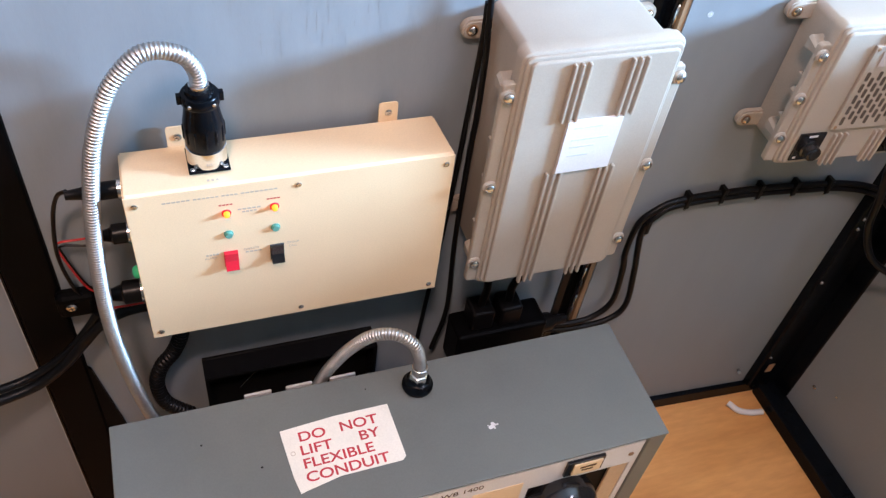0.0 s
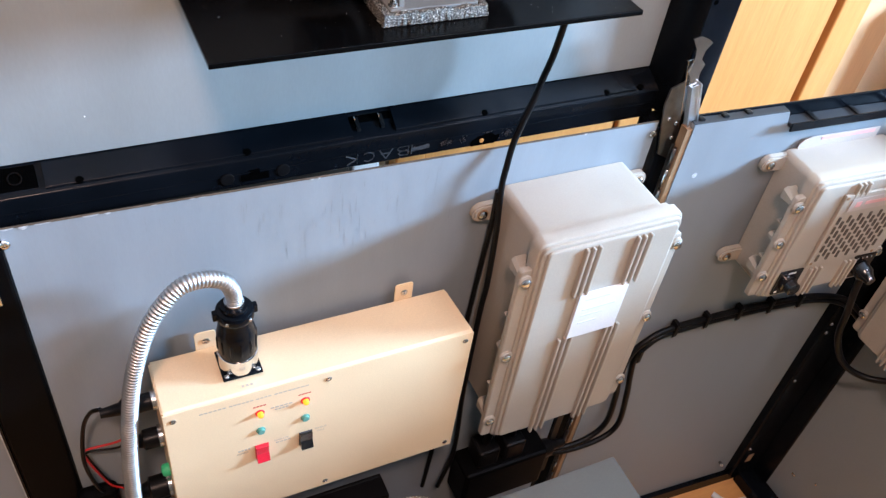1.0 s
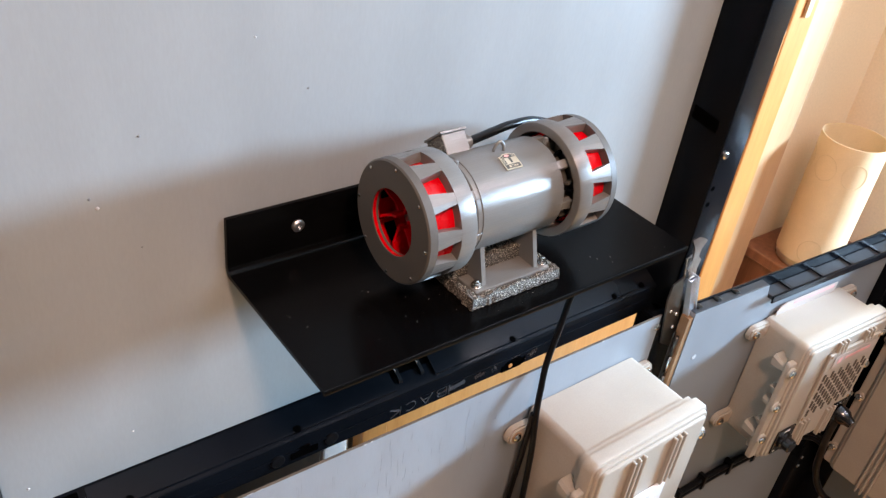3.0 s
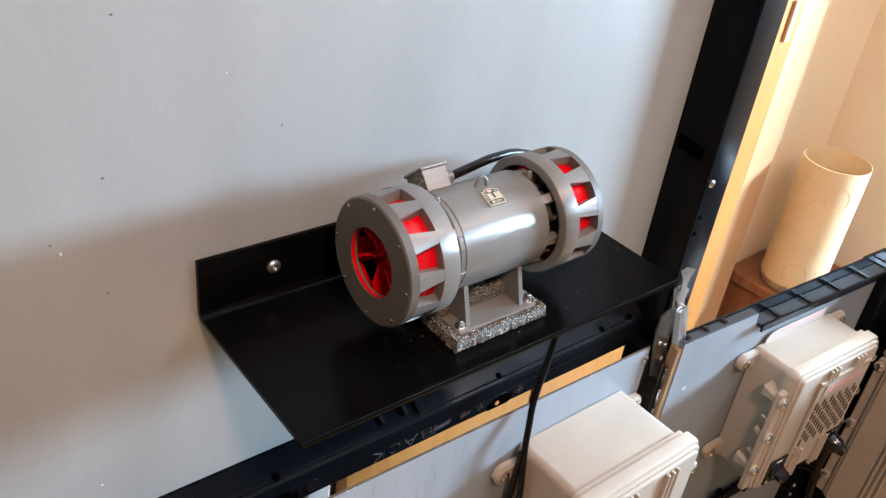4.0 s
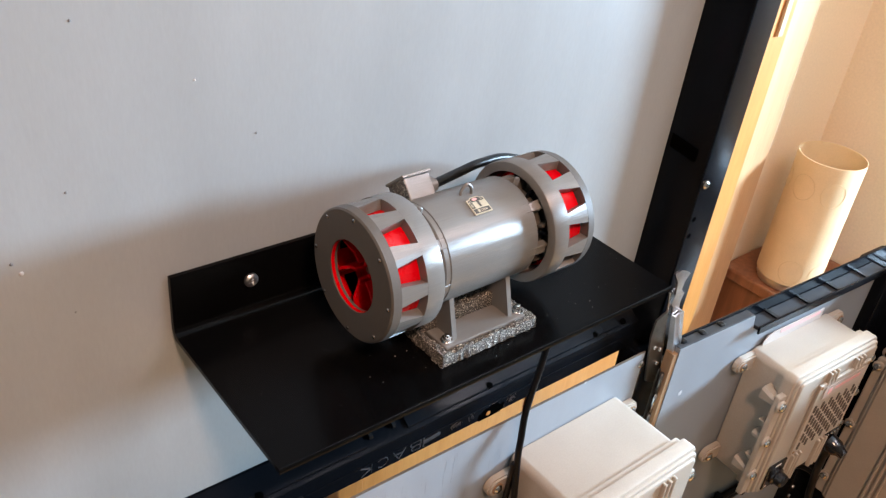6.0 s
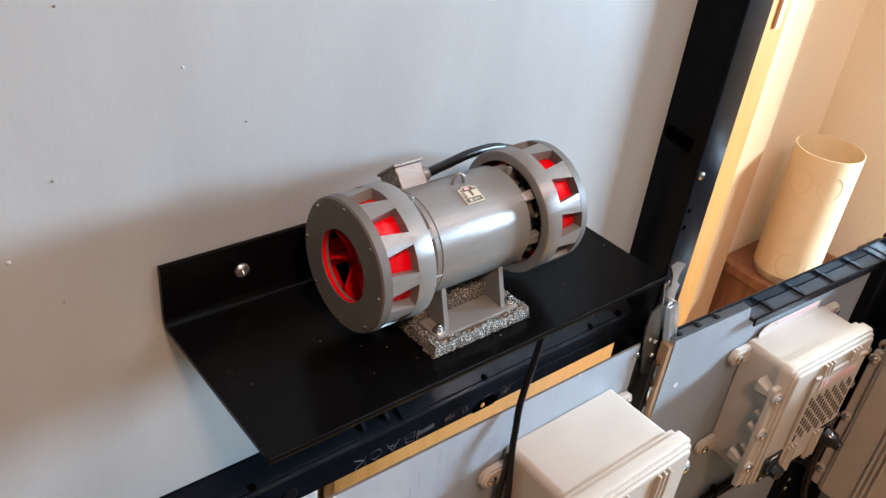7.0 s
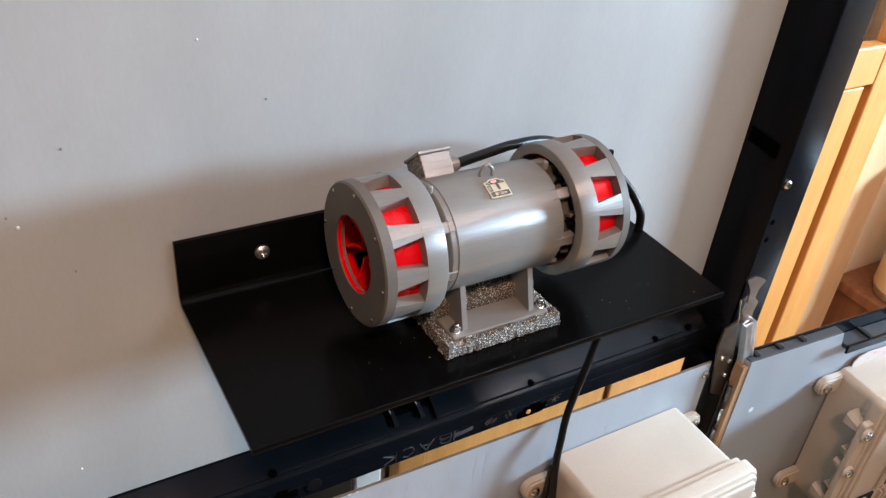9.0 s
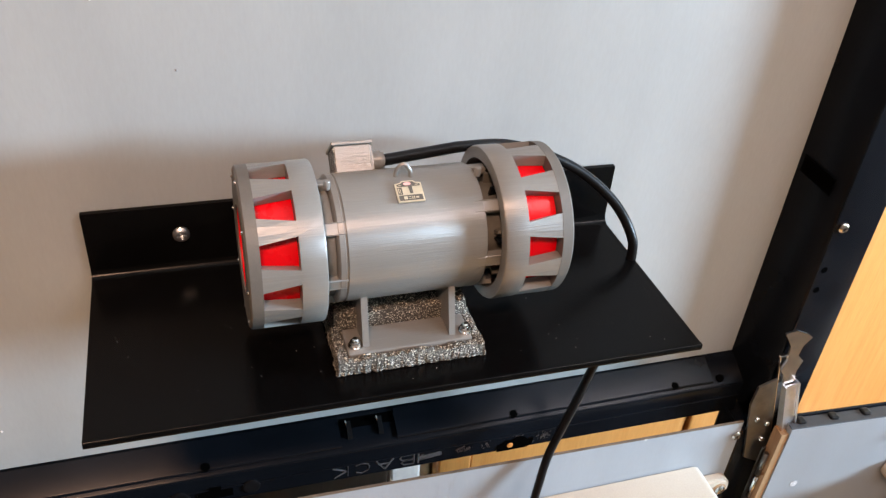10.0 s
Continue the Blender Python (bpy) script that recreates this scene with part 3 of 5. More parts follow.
for k in range(90):
    x = random.choice((random.uniform(-0.09, 0.45), random.gauss(0.13, 0.045), random.gauss(0.25, 0.05)))
    h, z = random.uniform(0.003, 0.022), random.uniform(0.800, 0.874)
    part("scratch", one_box(x, 0.07985, z - h, x + random.uniform(0.00008, 0.00030), 0.0799, z), FINE_SCRATCH, board)

# ---- right wing, turned slightly towards the room ----
WING_TURN = pose(0, 0, 0, 0, 0, -3.5)
wing = thing("right_wing_panel", (0.556, 0.061, 0.0), "grey board in a black plastic frame, hinged beside the lower panel", "panel", turn=WING_TURN)


def wing_part(name, bm, material, label="", parent=None):
    ob = new(name, finish(name, bm, material))
    ob.parent = parent or wing
    return tagged(ob, label)


bm = bmesh.new()
extrude_profile(bm, [(0.004, 0.03), (0.396, 0.03), (0.396, 0.8545), (0.134, 0.8545), (0.129, 0.8735), (0.004, 0.8735)], 1, 0.0, 0.012)
wing_part("board", bm, WING)
wing_part("top_cap", one_box(0.004, 0.0004, 0.8737, 0.129, 0.0119, 0.8748, bevel=0.0003, seg=1), TRAY, "dull grey plastic cap")
wing_part("board_edge", one_box(-0.003, 0.001, 0.03, 0.0035, 0.012, 0.868), EDGEWOOD, "bare brown plywood edge")
wing_part("bottom_rail", one_box(0.0, -0.008, 0.0, 0.45, 0.03, 0.0295, bevel=0.002), BLACK)
corner = wing_part("corner_post", one_box(0.3965, -0.016, 0.03, 0.452, 0.03, 0.8615, bevel=0.003), BLACK)
tray = wing_part("top_channel", one_box(0.134, -0.0073, 0.8550, 0.452, 0.0120, 0.8600, bevel=0.001), TRAY)
wing_part("front_lip", one_box(0.130, -0.0100, 0.8535, 0.452, -0.0075, 0.8640, bevel=0.0008), BLACK, "", tray)
wing_part("back_lip", one_box(0.0, 0.0122, 0.8500, 0.452, 0.0150, 0.8765, bevel=0.001), BLACK, "", tray)
for x in (0.012, 0.043, 0.074):
    wing_part("nub", one_box(x, 0.0040, 0.8700, x + 0.0085, 0.0121, 0.8770, bevel=0.002), RUBBER, "", tray)
for x in (0.1655, 0.227, 0.288, 0.350, 0.412):
    wing_part("rib", one_box(x, -0.0073, 0.8601, x + 0.0060, 0.0120, 0.8625, bevel=0.0005, seg=1), RUBBER, "", tray)
for z in (0.12, 0.32, 0.44, 0.46):
    bm = bmesh.new()
    lathe(bm, (0.405, -0.016, z), (0, -1, 0), [(0, 0.0035), (0.0015, 0.003), (0.002, 0.0015)], 10)
    wing_part("screw", bm, STEEL, "", corner)
wing_part("label_hole", one_box(0.412, -0.0166, 0.075, 0.424, -0.0162, 0.098), EDGEWOOD, "brown gap in the post", corner)
bm = bmesh.new()
lathe(bm, (0.030, 0.0, 0.803), (0, -1, 0), [(0, 0.0034), (0.0003, 0.0034)], 12)
wing_part("filler_spot", bm, CHIP, "small white filler spot")
bm = bmesh.new()
lathe(bm, (0.37, 0.0, 0.07), (-0.5, -0.6, 0.62), [(0, 0.003), (0.022, 0.003)], 8)
wing_part("bolt", bm, STEEL)

side = thing("side_wing_panel", (1.03, -0.2, 0.0), "grey side board in a black plastic frame", "panel")
part("board", one_box(1.013, -0.55, 0.03, 1.025, 0.008, 0.87), WING, side)
part("bottom_rail", one_box(0.976, -0.55, 0.0, 1.025, 0.0255, 0.0295, bevel=0.002), BLACK, side)
part("back_post", one_box(1.0085, -0.014, 0.03, 1.0255, 0.060, 0.869, bevel=0.002), BLACK, side)
part("top_rail", one_box(0.985, -0.55, 0.8702, 1.025, 0.012, 0.885, bevel=0.002), BLACK, side)
screw(side, (1.013, -0.045, 0.105), (-1, 0, 0), 0.004, 0.002)
for y, z in ((-0.012, 0.115), (-0.085, 0.135)):
    screw(side, (1.013, y, z), (-1, 0, 0), 0.0025, 0.002)

left_wing = thing("left_wing_panel", (-0.143, 0.080, 0.0), "dull grey board beside the black case post", "panel", turn=pose(0, 0, 0, 0, 0, -12))
for nm, bb, mt in (("board", (-0.42, 0.0, 0.03, -0.003, 0.012, 0.872), WING), ("bottom_rail", (-0.42, -0.004, 0.0, 0.0, 0.03, 0.0295), BLACK),
                   ("board_edge", (-0.0026, -0.002, 0.03, -0.0011, 0.012, 0.872), CHIP), ("trim_strip", (-0.0010, -0.003, 0.03, 0.0012, 0.02, 0.872), BLACK)):
    ob = new(nm, finish(nm, one_box(*bb), mt))
    ob.parent = left_wing

# ---- toggle catches and piano hinge between the case halves ----
catch = thing("toggle_catch", (0.5545, 0.084, 0.845), "shiny steel toggle catch on the black post", "latch", "toggle catches")
part("back_plate", one_box(0.5475, 0.0775, 0.820, 0.5635, 0.0800, 0.948, bevel=0.0005), STEEL, catch)
bm = bmesh.new()
extrude_profile(bm, [(0.5465, 0.9770), (0.556, 0.9765), (0.566, 0.9690), (0.5705, 0.9635), (0.563, 0.957), (0.560, 0.948), (0.565, 0.940), (0.560, 0.930), (0.560, 0.915), (0.550, 0.915), (0.550, 0.929), (0.546, 0.937), (0.551, 0.946), (0.552, 0.962)], 1, 0.0735, 0.0755)
part("hook", bm, STEEL, catch)
bm = bmesh.new()
extrude_profile(bm, [(0.0710, 0.918), (0.0725, 0.918), (0.0700, 0.880), (0.0680, 0.842), (0.0665, 0.843), (0.0685, 0.881)], 0, 0.5505, 0.5605)
lever = part("lever", bm, SKY_STEEL, catch)
for x in (0.5491, 0.5607):
    bm = bmesh.new()
    extrude_profile(bm, [(0.0685, 0.920), (0.0745, 0.920), (0.0740, 0.870), (0.0720, 0.836), (0.0650, 0.836)], 0, x, x + 0.0012)
    part("cheek", bm, SKY_STEEL, lever)
part("foot", one_box(0.5440, 0.0640, 0.8335, 0.5660, 0.0770, 0.8352, bevel=0.0003, seg=1), CHROME, lever)
part("lever_gap", one_box(0.5530, 0.0658, 0.8380, 0.5592, 0.0668, 0.8540), VOID, lever, "dark gap at the lever's end")
bm = bmesh.new()
extrude_profile(bm, [(0.5250, 0.903), (0.5310, 0.921), (0.5472, 0.923), (0.5472, 0.818), (0.5400, 0.820), (0.5235, 0.836)], 1, 0.0770, 0.0790)
part("side_plate", bm, DARK_STEEL, catch, "dull dark steel plate")
for x, z in ((0.5320, 0.882), (0.5380, 0.854), (0.5415, 0.872)):
    screw(catch, (x, 0.0770, z), (0, -1, 0), 0.0024, 0.0022, "rivet")
catch.matrix_world = Matrix.Translation((0.5670, 0.084, 0.845)) @ Matrix.Rotation(radians(-13.5), 4, "Y")
catch_left = thing("toggle_catch", (-0.1185, 0.076, 0.84), "shiny steel toggle catch with brassy reflections on the black post", "latch", "toggle catches")
part("upper_plate", slab(-0.1235, 0.0735, 0.922, -0.1065, 0.0760, 0.9715, 0.003, 0.0006), DARK_MIRROR, catch_left, "steel plate with a dark reflection in its colour")
for x in (-0.1248, -0.1064):
    part("plate_edge", one_box(x, 0.0715, 0.921, x + 0.0012, 0.0762, 0.9690, bevel=0.0004, seg=1), GOLD_STEEL, catch_left)
part("plate_edge", one_box(-0.1225, 0.0720, 0.9718, -0.1075, 0.0760, 0.9728, bevel=0.0003, seg=1), GOLD_STEEL, catch_left)
bm = bmesh.new()
for s, z, y in ((0, 0.921, 0.0680), (1, 0.874, 0.0585)):
    for k in range(9):
        a = radians(-70 + 17.5 * k)
        bm.verts.new((-0.1150 + 0.0072 * math.sin(a) / math.sin(radians(70)), y + 0.0050 * (1 - math.cos(a)), z))
bm.verts.ensure_lookup_table()
for k in range(8):
    bm.faces.new((bm.verts[k], bm.verts[k + 1], bm.verts[10 + k], bm.verts[9 + k])).smooth = True
bmesh.ops.solidify(bm, geom=list(bm.faces), thickness=0.0010)
lever = part("lever", bm, SKY_STEEL, catch_left, "curved satin steel lever")
part("lever_edge", one_box(-0.1228, 0.0665, 0.9212, -0.1072, 0.0735, 0.9224, bevel=0.0004, seg=1), GOLD_STEEL, lever)
part("pull_tube", lathe(bmesh.new(), (-0.1165, 0.0590, 0.8735), (0, -0.05, -1), [(0, 0.0046), (0.0180, 0.0044), (0.0190, 0.0036)], 20), STEEL, lever)
for z in (0.872, 0.866, 0.860):
    part("spring_coil", one_box(-0.1098, 0.0590, z, -0.1080, 0.0660, z + 0.0016, bevel=0.0005, seg=1), GOLD_STEEL, lever)
for x in (-0.1255, -0.1062):
    bm = bmesh.new()
    extrude_profile(bm, [(0.0665, 0.925), (0.0760, 0.925), (0.0760, 0.852), (0.0560, 0.851), (0.0560, 0.872)], 0, x, x + 0.0012)
    part("cheek", bm, CHROME, catch_left)
part("foot", one_box(-0.1262, 0.0550, 0.8495, -0.1050, 0.0760, 0.8510, bevel=0.0004, seg=1), GOLD_STEEL, catch_left, "steel bottom bar with a gold reflection in its colour")
part("lower_plate", one_box(-0.1245, 0.0735, 0.812, -0.1065, 0.0757, 0.8485, bevel=0.0006), STEEL, catch_left)
for x, z, r in ((-0.1155, 0.9615, 0.0040), (-0.1155, 0.9300, 0.0042), (-0.1150, 0.830, 0.0035)):
    screw(catch_left, (x, 0.0735, z), (0, -1, 0), r, 0.0045)
hinge = thing("piano_hinge", (0.5515, 0.07, 0.03), "dull steel piano hinge along the grey wing board", "hinge")
part("leaf", one_box(0.5485, 0.0705, 0.03, 0.5520, 0.0720, 0.845), DARK_STEEL, hinge)
for k in range(28):
    z = 0.032 + 0.029 * k
    part("knuckle", lathe(bmesh.new(), (0.5505, 0.0672, z), (0, 0, 1), [(0, 0.0022), (0.027, 0.0022)], 8), DARK_STEEL if k % 2 else STEEL, hinge)

# ---- shelf and siren ----
shelf = thing("siren_shelf", (0.2185, 0.06, 1.058), "black powder-coated steel angle shelf screwed to the grey board", "shelf")
bm = bmesh.new()
prof = [(-0.0095, 1.0576), (-0.0095, 1.0606), (-0.0092, 1.0611), (-0.0087, 1.0613), (-0.0078, 1.0613), (-0.0060, 1.0610)]
prof += [(0.1135 + 0.006 * math.sin(a), 1.067 - 0.006 * math.cos(a)) for a in (radians(k) for k in (0, 22, 45, 67, 90))]
prof += [(0.1195, 1.1025), (0.1200, 1.1035), (0.1230, 1.1035), (0.1230, 1.064), (0.1195, 1.0580), (-0.0070, 1.0580), (-0.0070, 1.0576)]
extrude_profile(bm, prof, 0, 0.0555, 0.3815)
for f in bm.faces:
    f.smooth = len(f.verts) == 4
part("plate", bm, SHELF, shelf)
screw(shelf, (0.1073, 0.1195, 1.085), (0, -1, 0), 0.0048, 0.0028, material=SKY_STEEL)
screw(shelf, (0.3297, 0.1195, 1.085), (0, -1, 0), 0.0048, 0.0028, material=SKY_STEEL)

AX = Vector((0.0, 0.052, 1.118))
siren = thing("motor_siren", (0.22, 0.052, 1.066), "grey double-ended motor siren with red rotors", "siren")


def drum(face, inward, depth, first):
    """One slotted drum: face is the outer x, inward the way to the motor along x; first: the height angle of a slot's middle."""
    d = (inward, 0, 0)
    base = (face, AX.y, AX.z)

    def out(deg):
        return Vector((0, -math.cos(radians(deg)), math.sin(radians(deg))))
    bm = bmesh.new()
    lathe_ring(bm, base, d, [(0, 0.0225), (0, 0.0402), (0.0010, 0.0413), (0.0065, 0.0416), (0.0065, 0.0345), (0.005, 0.0225)], 64)
    plate = part("face_plate", bm, SHADED_FACE, siren, "smooth grey face plate, darkened for its shade")
    bm = bmesh.new()
    w0, w1 = depth * 0.66, depth
    lathe_ring(bm, base, d, [(w0, 0.0332), (w0, 0.0416), (w1 - 0.0012, 0.0418), (w1 - 0.0003, 0.0413), (w1, 0.0404), (w1, 0.0352), (w1 - 0.007, 0.0346)], 64)
    part("inner_ring", bm, PRINT, siren)
    dd = Vector(d)
    n_bars = 11
    for k in range(n_bars):
        mid = first + 360.0 / n_bars * (k + 0.5)
        bm = bmesh.new()
        rows = []
        for s, half in ((0.0062, 8.9), (w0 + 0.0004, 5.0)):
            row = []
            for r in (0.0350, 0.0415):
                for j in range(4):
                    row.append(bm.verts.new(Vector(base) + dd * s + out(mid + half * (j / 1.5 - 1)) * r))
            rows.append(row)
        a, b = rows
        for j in range(3):
            bm.faces.new((a[j], a[j + 1], b[j + 1], b[j]))
            bm.faces.new((a[4 + j], b[4 + j], b[5 + j], a[5 + j]))
        bm.faces.new((a[0], b[0], b[4], a[4]))
        bm.faces.new((a[3], a[7], b[7], b[3]))
        part("slat", bm, PRINT, siren)
    bm = bmesh.new()
    end = depth * 0.655
    lathe_ring(bm, base, d, [(0.0008, 0.0222), (0.0012, 0.0240), (0.0068, 0.0300), (0.0070, 0.0346), (end, 0.0346), (end, 0.0318), (0.0085, 0.0312), (0.0066, 0.0290), (0.0030, 0.0222)], 56)
    rotor = part("rotor", bm, RED, siren, "glossy red rotor inside the drum")
    # thin swept vanes, with a dark port in the wall beside each
    for k in range(6):
        a0 = 12 + 60 * k
        bm = bmesh.new()
        rows = []
        for s in (0.0078, 0.0160, end - 0.0015):
            row = []
            for r, mid in ((0.0060, 0), (0.0120, 2), (0.0200, 8), (0.0310, 18)):
                half = math.degrees(0.0009 / r)
                row += [bm.verts.new(Vector(base) + dd * (s - 0.0022 * (r > 0.015) * (s < 0.01)) + out(a0 + mid + side_ * half) * r) for side_ in (-1, 1)]
            rows.append(row)
        for a, b in zip(rows, rows[1:]):
            for j in (0, 2, 4):
                bm.faces.new((a[j], a[j + 2], b[j + 2], b[j])).smooth = True
                bm.faces.new((a[j + 1], b[j + 1], b[j + 3], a[j + 3])).smooth = True
            bm.faces.new((a[0], b[0], b[1], a[1])), bm.faces.new((a[6], a[7], b[7], b[6]))
        for row in (rows[0], rows[-1]):
            for j in (0, 2, 4):
                bm.faces.new((row[j], row[j + 1], row[j + 3], row[j + 2]))
        part("vane", bm, RED, rotor)
        bm = bmesh.new()
        grid_ = [[bm.verts.new(Vector(base) + dd * s + out(a0 + 24 + 7 * j) * r) for j in range(5)] for s, r in ((0.0125, 0.0309), (0.0125, 0.0304), (end - 0.004, 0.0304), (end - 0.004, 0.0312))]
        for a, b in zip(grid_, grid_[1:]):
            for j in range(4):
                bm.faces.new((a[j], a[j + 1], b[j + 1], b[j]))
        part("port", bm, VOID, rotor, "dark port in the rotor wall")
    part("rotor_back", lathe(bmesh.new(), Vector(base) + dd * (end - 0.0012), d, [(0, 0.0303), (0.0010, 0.0303)], 32), RED, rotor)
    part("hub", lathe(bmesh.new(), Vector(base) + dd * 0.0125, d, [(0, 0.0015), (0.0008, 0.0045), (0.004, 0.0058), (0.010, 0.0060)], 20), DARK_STEEL, rotor, "dull brassy shaft end")
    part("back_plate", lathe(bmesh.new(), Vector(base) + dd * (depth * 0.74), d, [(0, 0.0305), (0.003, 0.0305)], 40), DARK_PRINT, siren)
    for k in range(8):
        screw(plate, Vector(base) + out(45 * k) * 0.0376, (-inward, 0, 0), 0.0012, 0.0008, material=CHROME)
    # cooling fins between the drum and the motor
    for k in range(18):
        n = out(20 * k + 9 + random.uniform(-4, 4))
        t2 = Vector((0, -n.z, n.y))
        bm = bmesh.new()
        bmesh.ops.create_cube(bm, size=1.0)
        lean = random.uniform(-0.003, 0.003)
        for v in bm.verts:
            c = v.co.copy()
            v.co = Vector(base) + dd * (depth - 0.004 + c.x * 0.009) + n * (0.0280 + c.y * 0.006) + t2 * (c.z * 0.0016 + c.x * lean)
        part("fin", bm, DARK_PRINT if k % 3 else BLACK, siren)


drum(0.1365, 1, 0.0374, 27.0)
drum(0.3005, -1, 0.0375, 10.0)
bm = bmesh.new()
lathe(bm, (0.1800, AX.y, AX.z), (1, 0, 0), [(0, 0.0300), (0.0006, 0.0322), (0.0014, 0.0331), (0.0040, 0.0333), (0.0044, 0.0326), (0.0050, 0.0326), (0.0054, 0.0333), (0.0750, 0.0333), (0.0765, 0.0325), (0.0769, 0.0300)], 72)
part("end_cap", lathe(bmesh.new(), (0.1728, AX.y, AX.z), (1, 0, 0), [(0, 0.0270), (0.0008, 0.0285), (0.0070, 0.0296)], 48), PRINT, siren)
part("motor_body", bm, PRINT, siren)
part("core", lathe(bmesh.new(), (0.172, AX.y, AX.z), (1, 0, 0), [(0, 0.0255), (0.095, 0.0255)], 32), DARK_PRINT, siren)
for x0, x1, turn_ in ((0.1715, 0.1845, 0), (0.2515, 0.2650, 7)):
    for deg in (turn_ + 52 * k - 62 for k in range(7)):
        n = Vector((0, -math.cos(radians(deg)), math.sin(radians(deg))))
        t2 = Vector((0, -n.z, n.y))
        bm = bmesh.new()
        bmesh.ops.create_cube(bm, size=1.0)
        for v in bm.verts:
            c = v.co.copy()
            v.co = Vector(((x0 + x1) / 2 + c.x * (x1 - x0), AX.y, AX.z)) + n * (0.0306 + c.y * 0.0045) + t2 * c.z * 0.0056
        bmesh.ops.bevel(bm, geom=list(bm.edges), offset=0.0005, segments=1, affect="EDGES")
        part("lug", bm, PRINT, siren)
for x in (0.1795, 0.2575):
    part("stud", lathe(bmesh.new(), (x, AX.y - 0.004, AX.z + 0.0325), (0, -0.1, 1), [(0, 0.0018), (0.004, 0.0018), (0.0048, 0.0012)], 10), PRINT, siren)
part("base_plate", one_box(0.1840, 0.0138, 1.0668, 0.2515, 0.0345, 1.0705, bevel=0.001), PRINT, siren)
for x0 in (0.1925, 0.2395):
    bm = bmesh.new()
    out = [(0.018, 1.0705), (0.066, 1.0705), (0.086, 1.078)]
    out += [(AX.y + 0.0326 * math.sin(a), AX.z - 0.0326 * math.cos(a)) for a in (radians(k) for k in (52, 30, 10, -10, -30, -52))]
    extrude_profile(bm, out, 0, x0, x0 + 0.0035)
    part("foot_web", bm, PRINT, siren)
for x in (0.1888, 0.2490):
    bm = bmesh.new()
    lathe(bm, (x, 0.0200, 1.0705), (0, 0, 1), [(0, 0.0040), (0.0007, 0.0040), (0.0008, 0.0030), (0.0030, 0.0030), (0.0034, 0.0019), (0.0048, 0.0018), (0.0052, 0.0012)], 10)
    part("bolt", bm, CHROME, siren)
bm = bmesh.new()
NX, NY = 110, 120
X0, X1, Y0, Y1 = 0.1775, 0.2575, 0.0085, 0.0985


def foam_edge(a, b, seed):
    return 0.0012 * noise.noise(Vector((a * 330, b * 330, seed))) + 0.0008 * noise.noise(Vector((a * 1100, b * 1100, seed + 3)))


grid = []
for i in range(NX + 1):
    col = []
    for j in range(NY + 1):
        u, v = i / NX, j / NY
        x, y = X0 + u * (X1 - X0), Y0 + v * (Y1 - Y0)
        inset = min(u, 1 - u, (v), (1 - v))
        rim_ = x < 0.1835 or x > 0.2520 or y < 0.0132
        z = 1.0664 + foam_edge(x, y, 1.0) * (1.0 if rim_ else 0.35)
        if 0.0350 < y < 0.094 and 0.1800 < x < 0.2545:
            z += 0.0125 + 0.0024 * noise.noise(Vector((x * 260, y * 260, 2.0)))
        elif rim_:
            z += 0.0032 + 0.0022 * noise.noise(Vector((x * 75, y * 75, 4.0)))
        if inset == 0:
            z = 1.0645
            x += foam_edge(y, 0.3, 5.0) * 0.7 * (1 if u in (0, 1) else 0.4)
            y += foam_edge(x, 0.9, 9.0) * 0.7 * (1 if v in (0, 1) else 0.4)
        col.append(bm.verts.new((x, y, z)))
    grid.append(col)
for i in range(NX):
    for j in range(NY):
        bm.faces.new((grid[i][j], grid[i + 1][j], grid[i + 1][j + 1], grid[i][j + 1]))
rim = [grid[i][0] for i in range(NX + 1)] + [grid[NX][j] for j in range(1, NY + 1)] + [grid[i][NY] for i in range(NX - 1, -1, -1)] + [grid[0][j] for j in range(NY - 1, 0, -1)]
low = [bm.verts.new((v.co.x + foam_edge(v.co.y, v.co.x, 13.0), v.co.y + foam_edge(v.co.x, v.co.y, 17.0), 1.0616)) for v in rim]
for k in range(len(rim)):
    bm.faces.new((rim[k], low[k], low[(k + 1) % len(rim)], rim[(k + 1) % len(rim)]))
bm.faces.new(low)
solid("foam_pad", bm, FOAM, "rough sparkling grey foam pad under the siren foot", "pad")
# terminal box, set radially behind the top of the motor
TERM = Matrix.Translation((0.1975, AX.y, AX.z)) @ Matrix.Rotation(radians(-42), 4, "X")


def radial(bm):
    bmesh.ops.transform(bm, matrix=TERM, verts=bm.verts)
    return bm


gritty = radial(one_box(-0.0100, -0.0092, 0.031, -0.0095, 0.0092, 0.0456))
terminal = part("terminal_box", radial(one_box(-0.0095, -0.0095, 0.030, 0.0095, 0.0095, 0.0458, bevel=0.0005)), PRINT, siren)
part("gritty_side", gritty, FOAM, terminal, "rough sparkling grey side")
part("lid", radial(one_box(-0.0108, -0.0108, 0.0459, 0.0108, 0.0108, 0.0478, bevel=0.0004)), PRINT, terminal)
part("gland", radial(lathe(bmesh.new(), (0.0095, 0.0, 0.0385), (1, 0, 0), [(0.0012, 0.0050), (0.0045, 0.0054), (0.0060, 0.0054), (0.0062, 0.0046), (0.0080, 0.0044), (0.0083, 0.0034)], 18)), PRINT, terminal)
part("gland_flange", radial(one_box(0.0096, -0.0074, 0.0315, 0.0108, 0.0074, 0.0455, bevel=0.0003)), PRINT, terminal)
bm = bmesh.new()
tube(bm, [(0.2155, 0.053, 1.149), (0.2155, 0.0525, 1.1545), (0.219, 0.052, 1.1582), (0.2225, 0.0515, 1.1545), (0.2225, 0.051, 1.149)], 0.0011, 8, 6)
part("lifting_eye", bm, PRINT, siren)
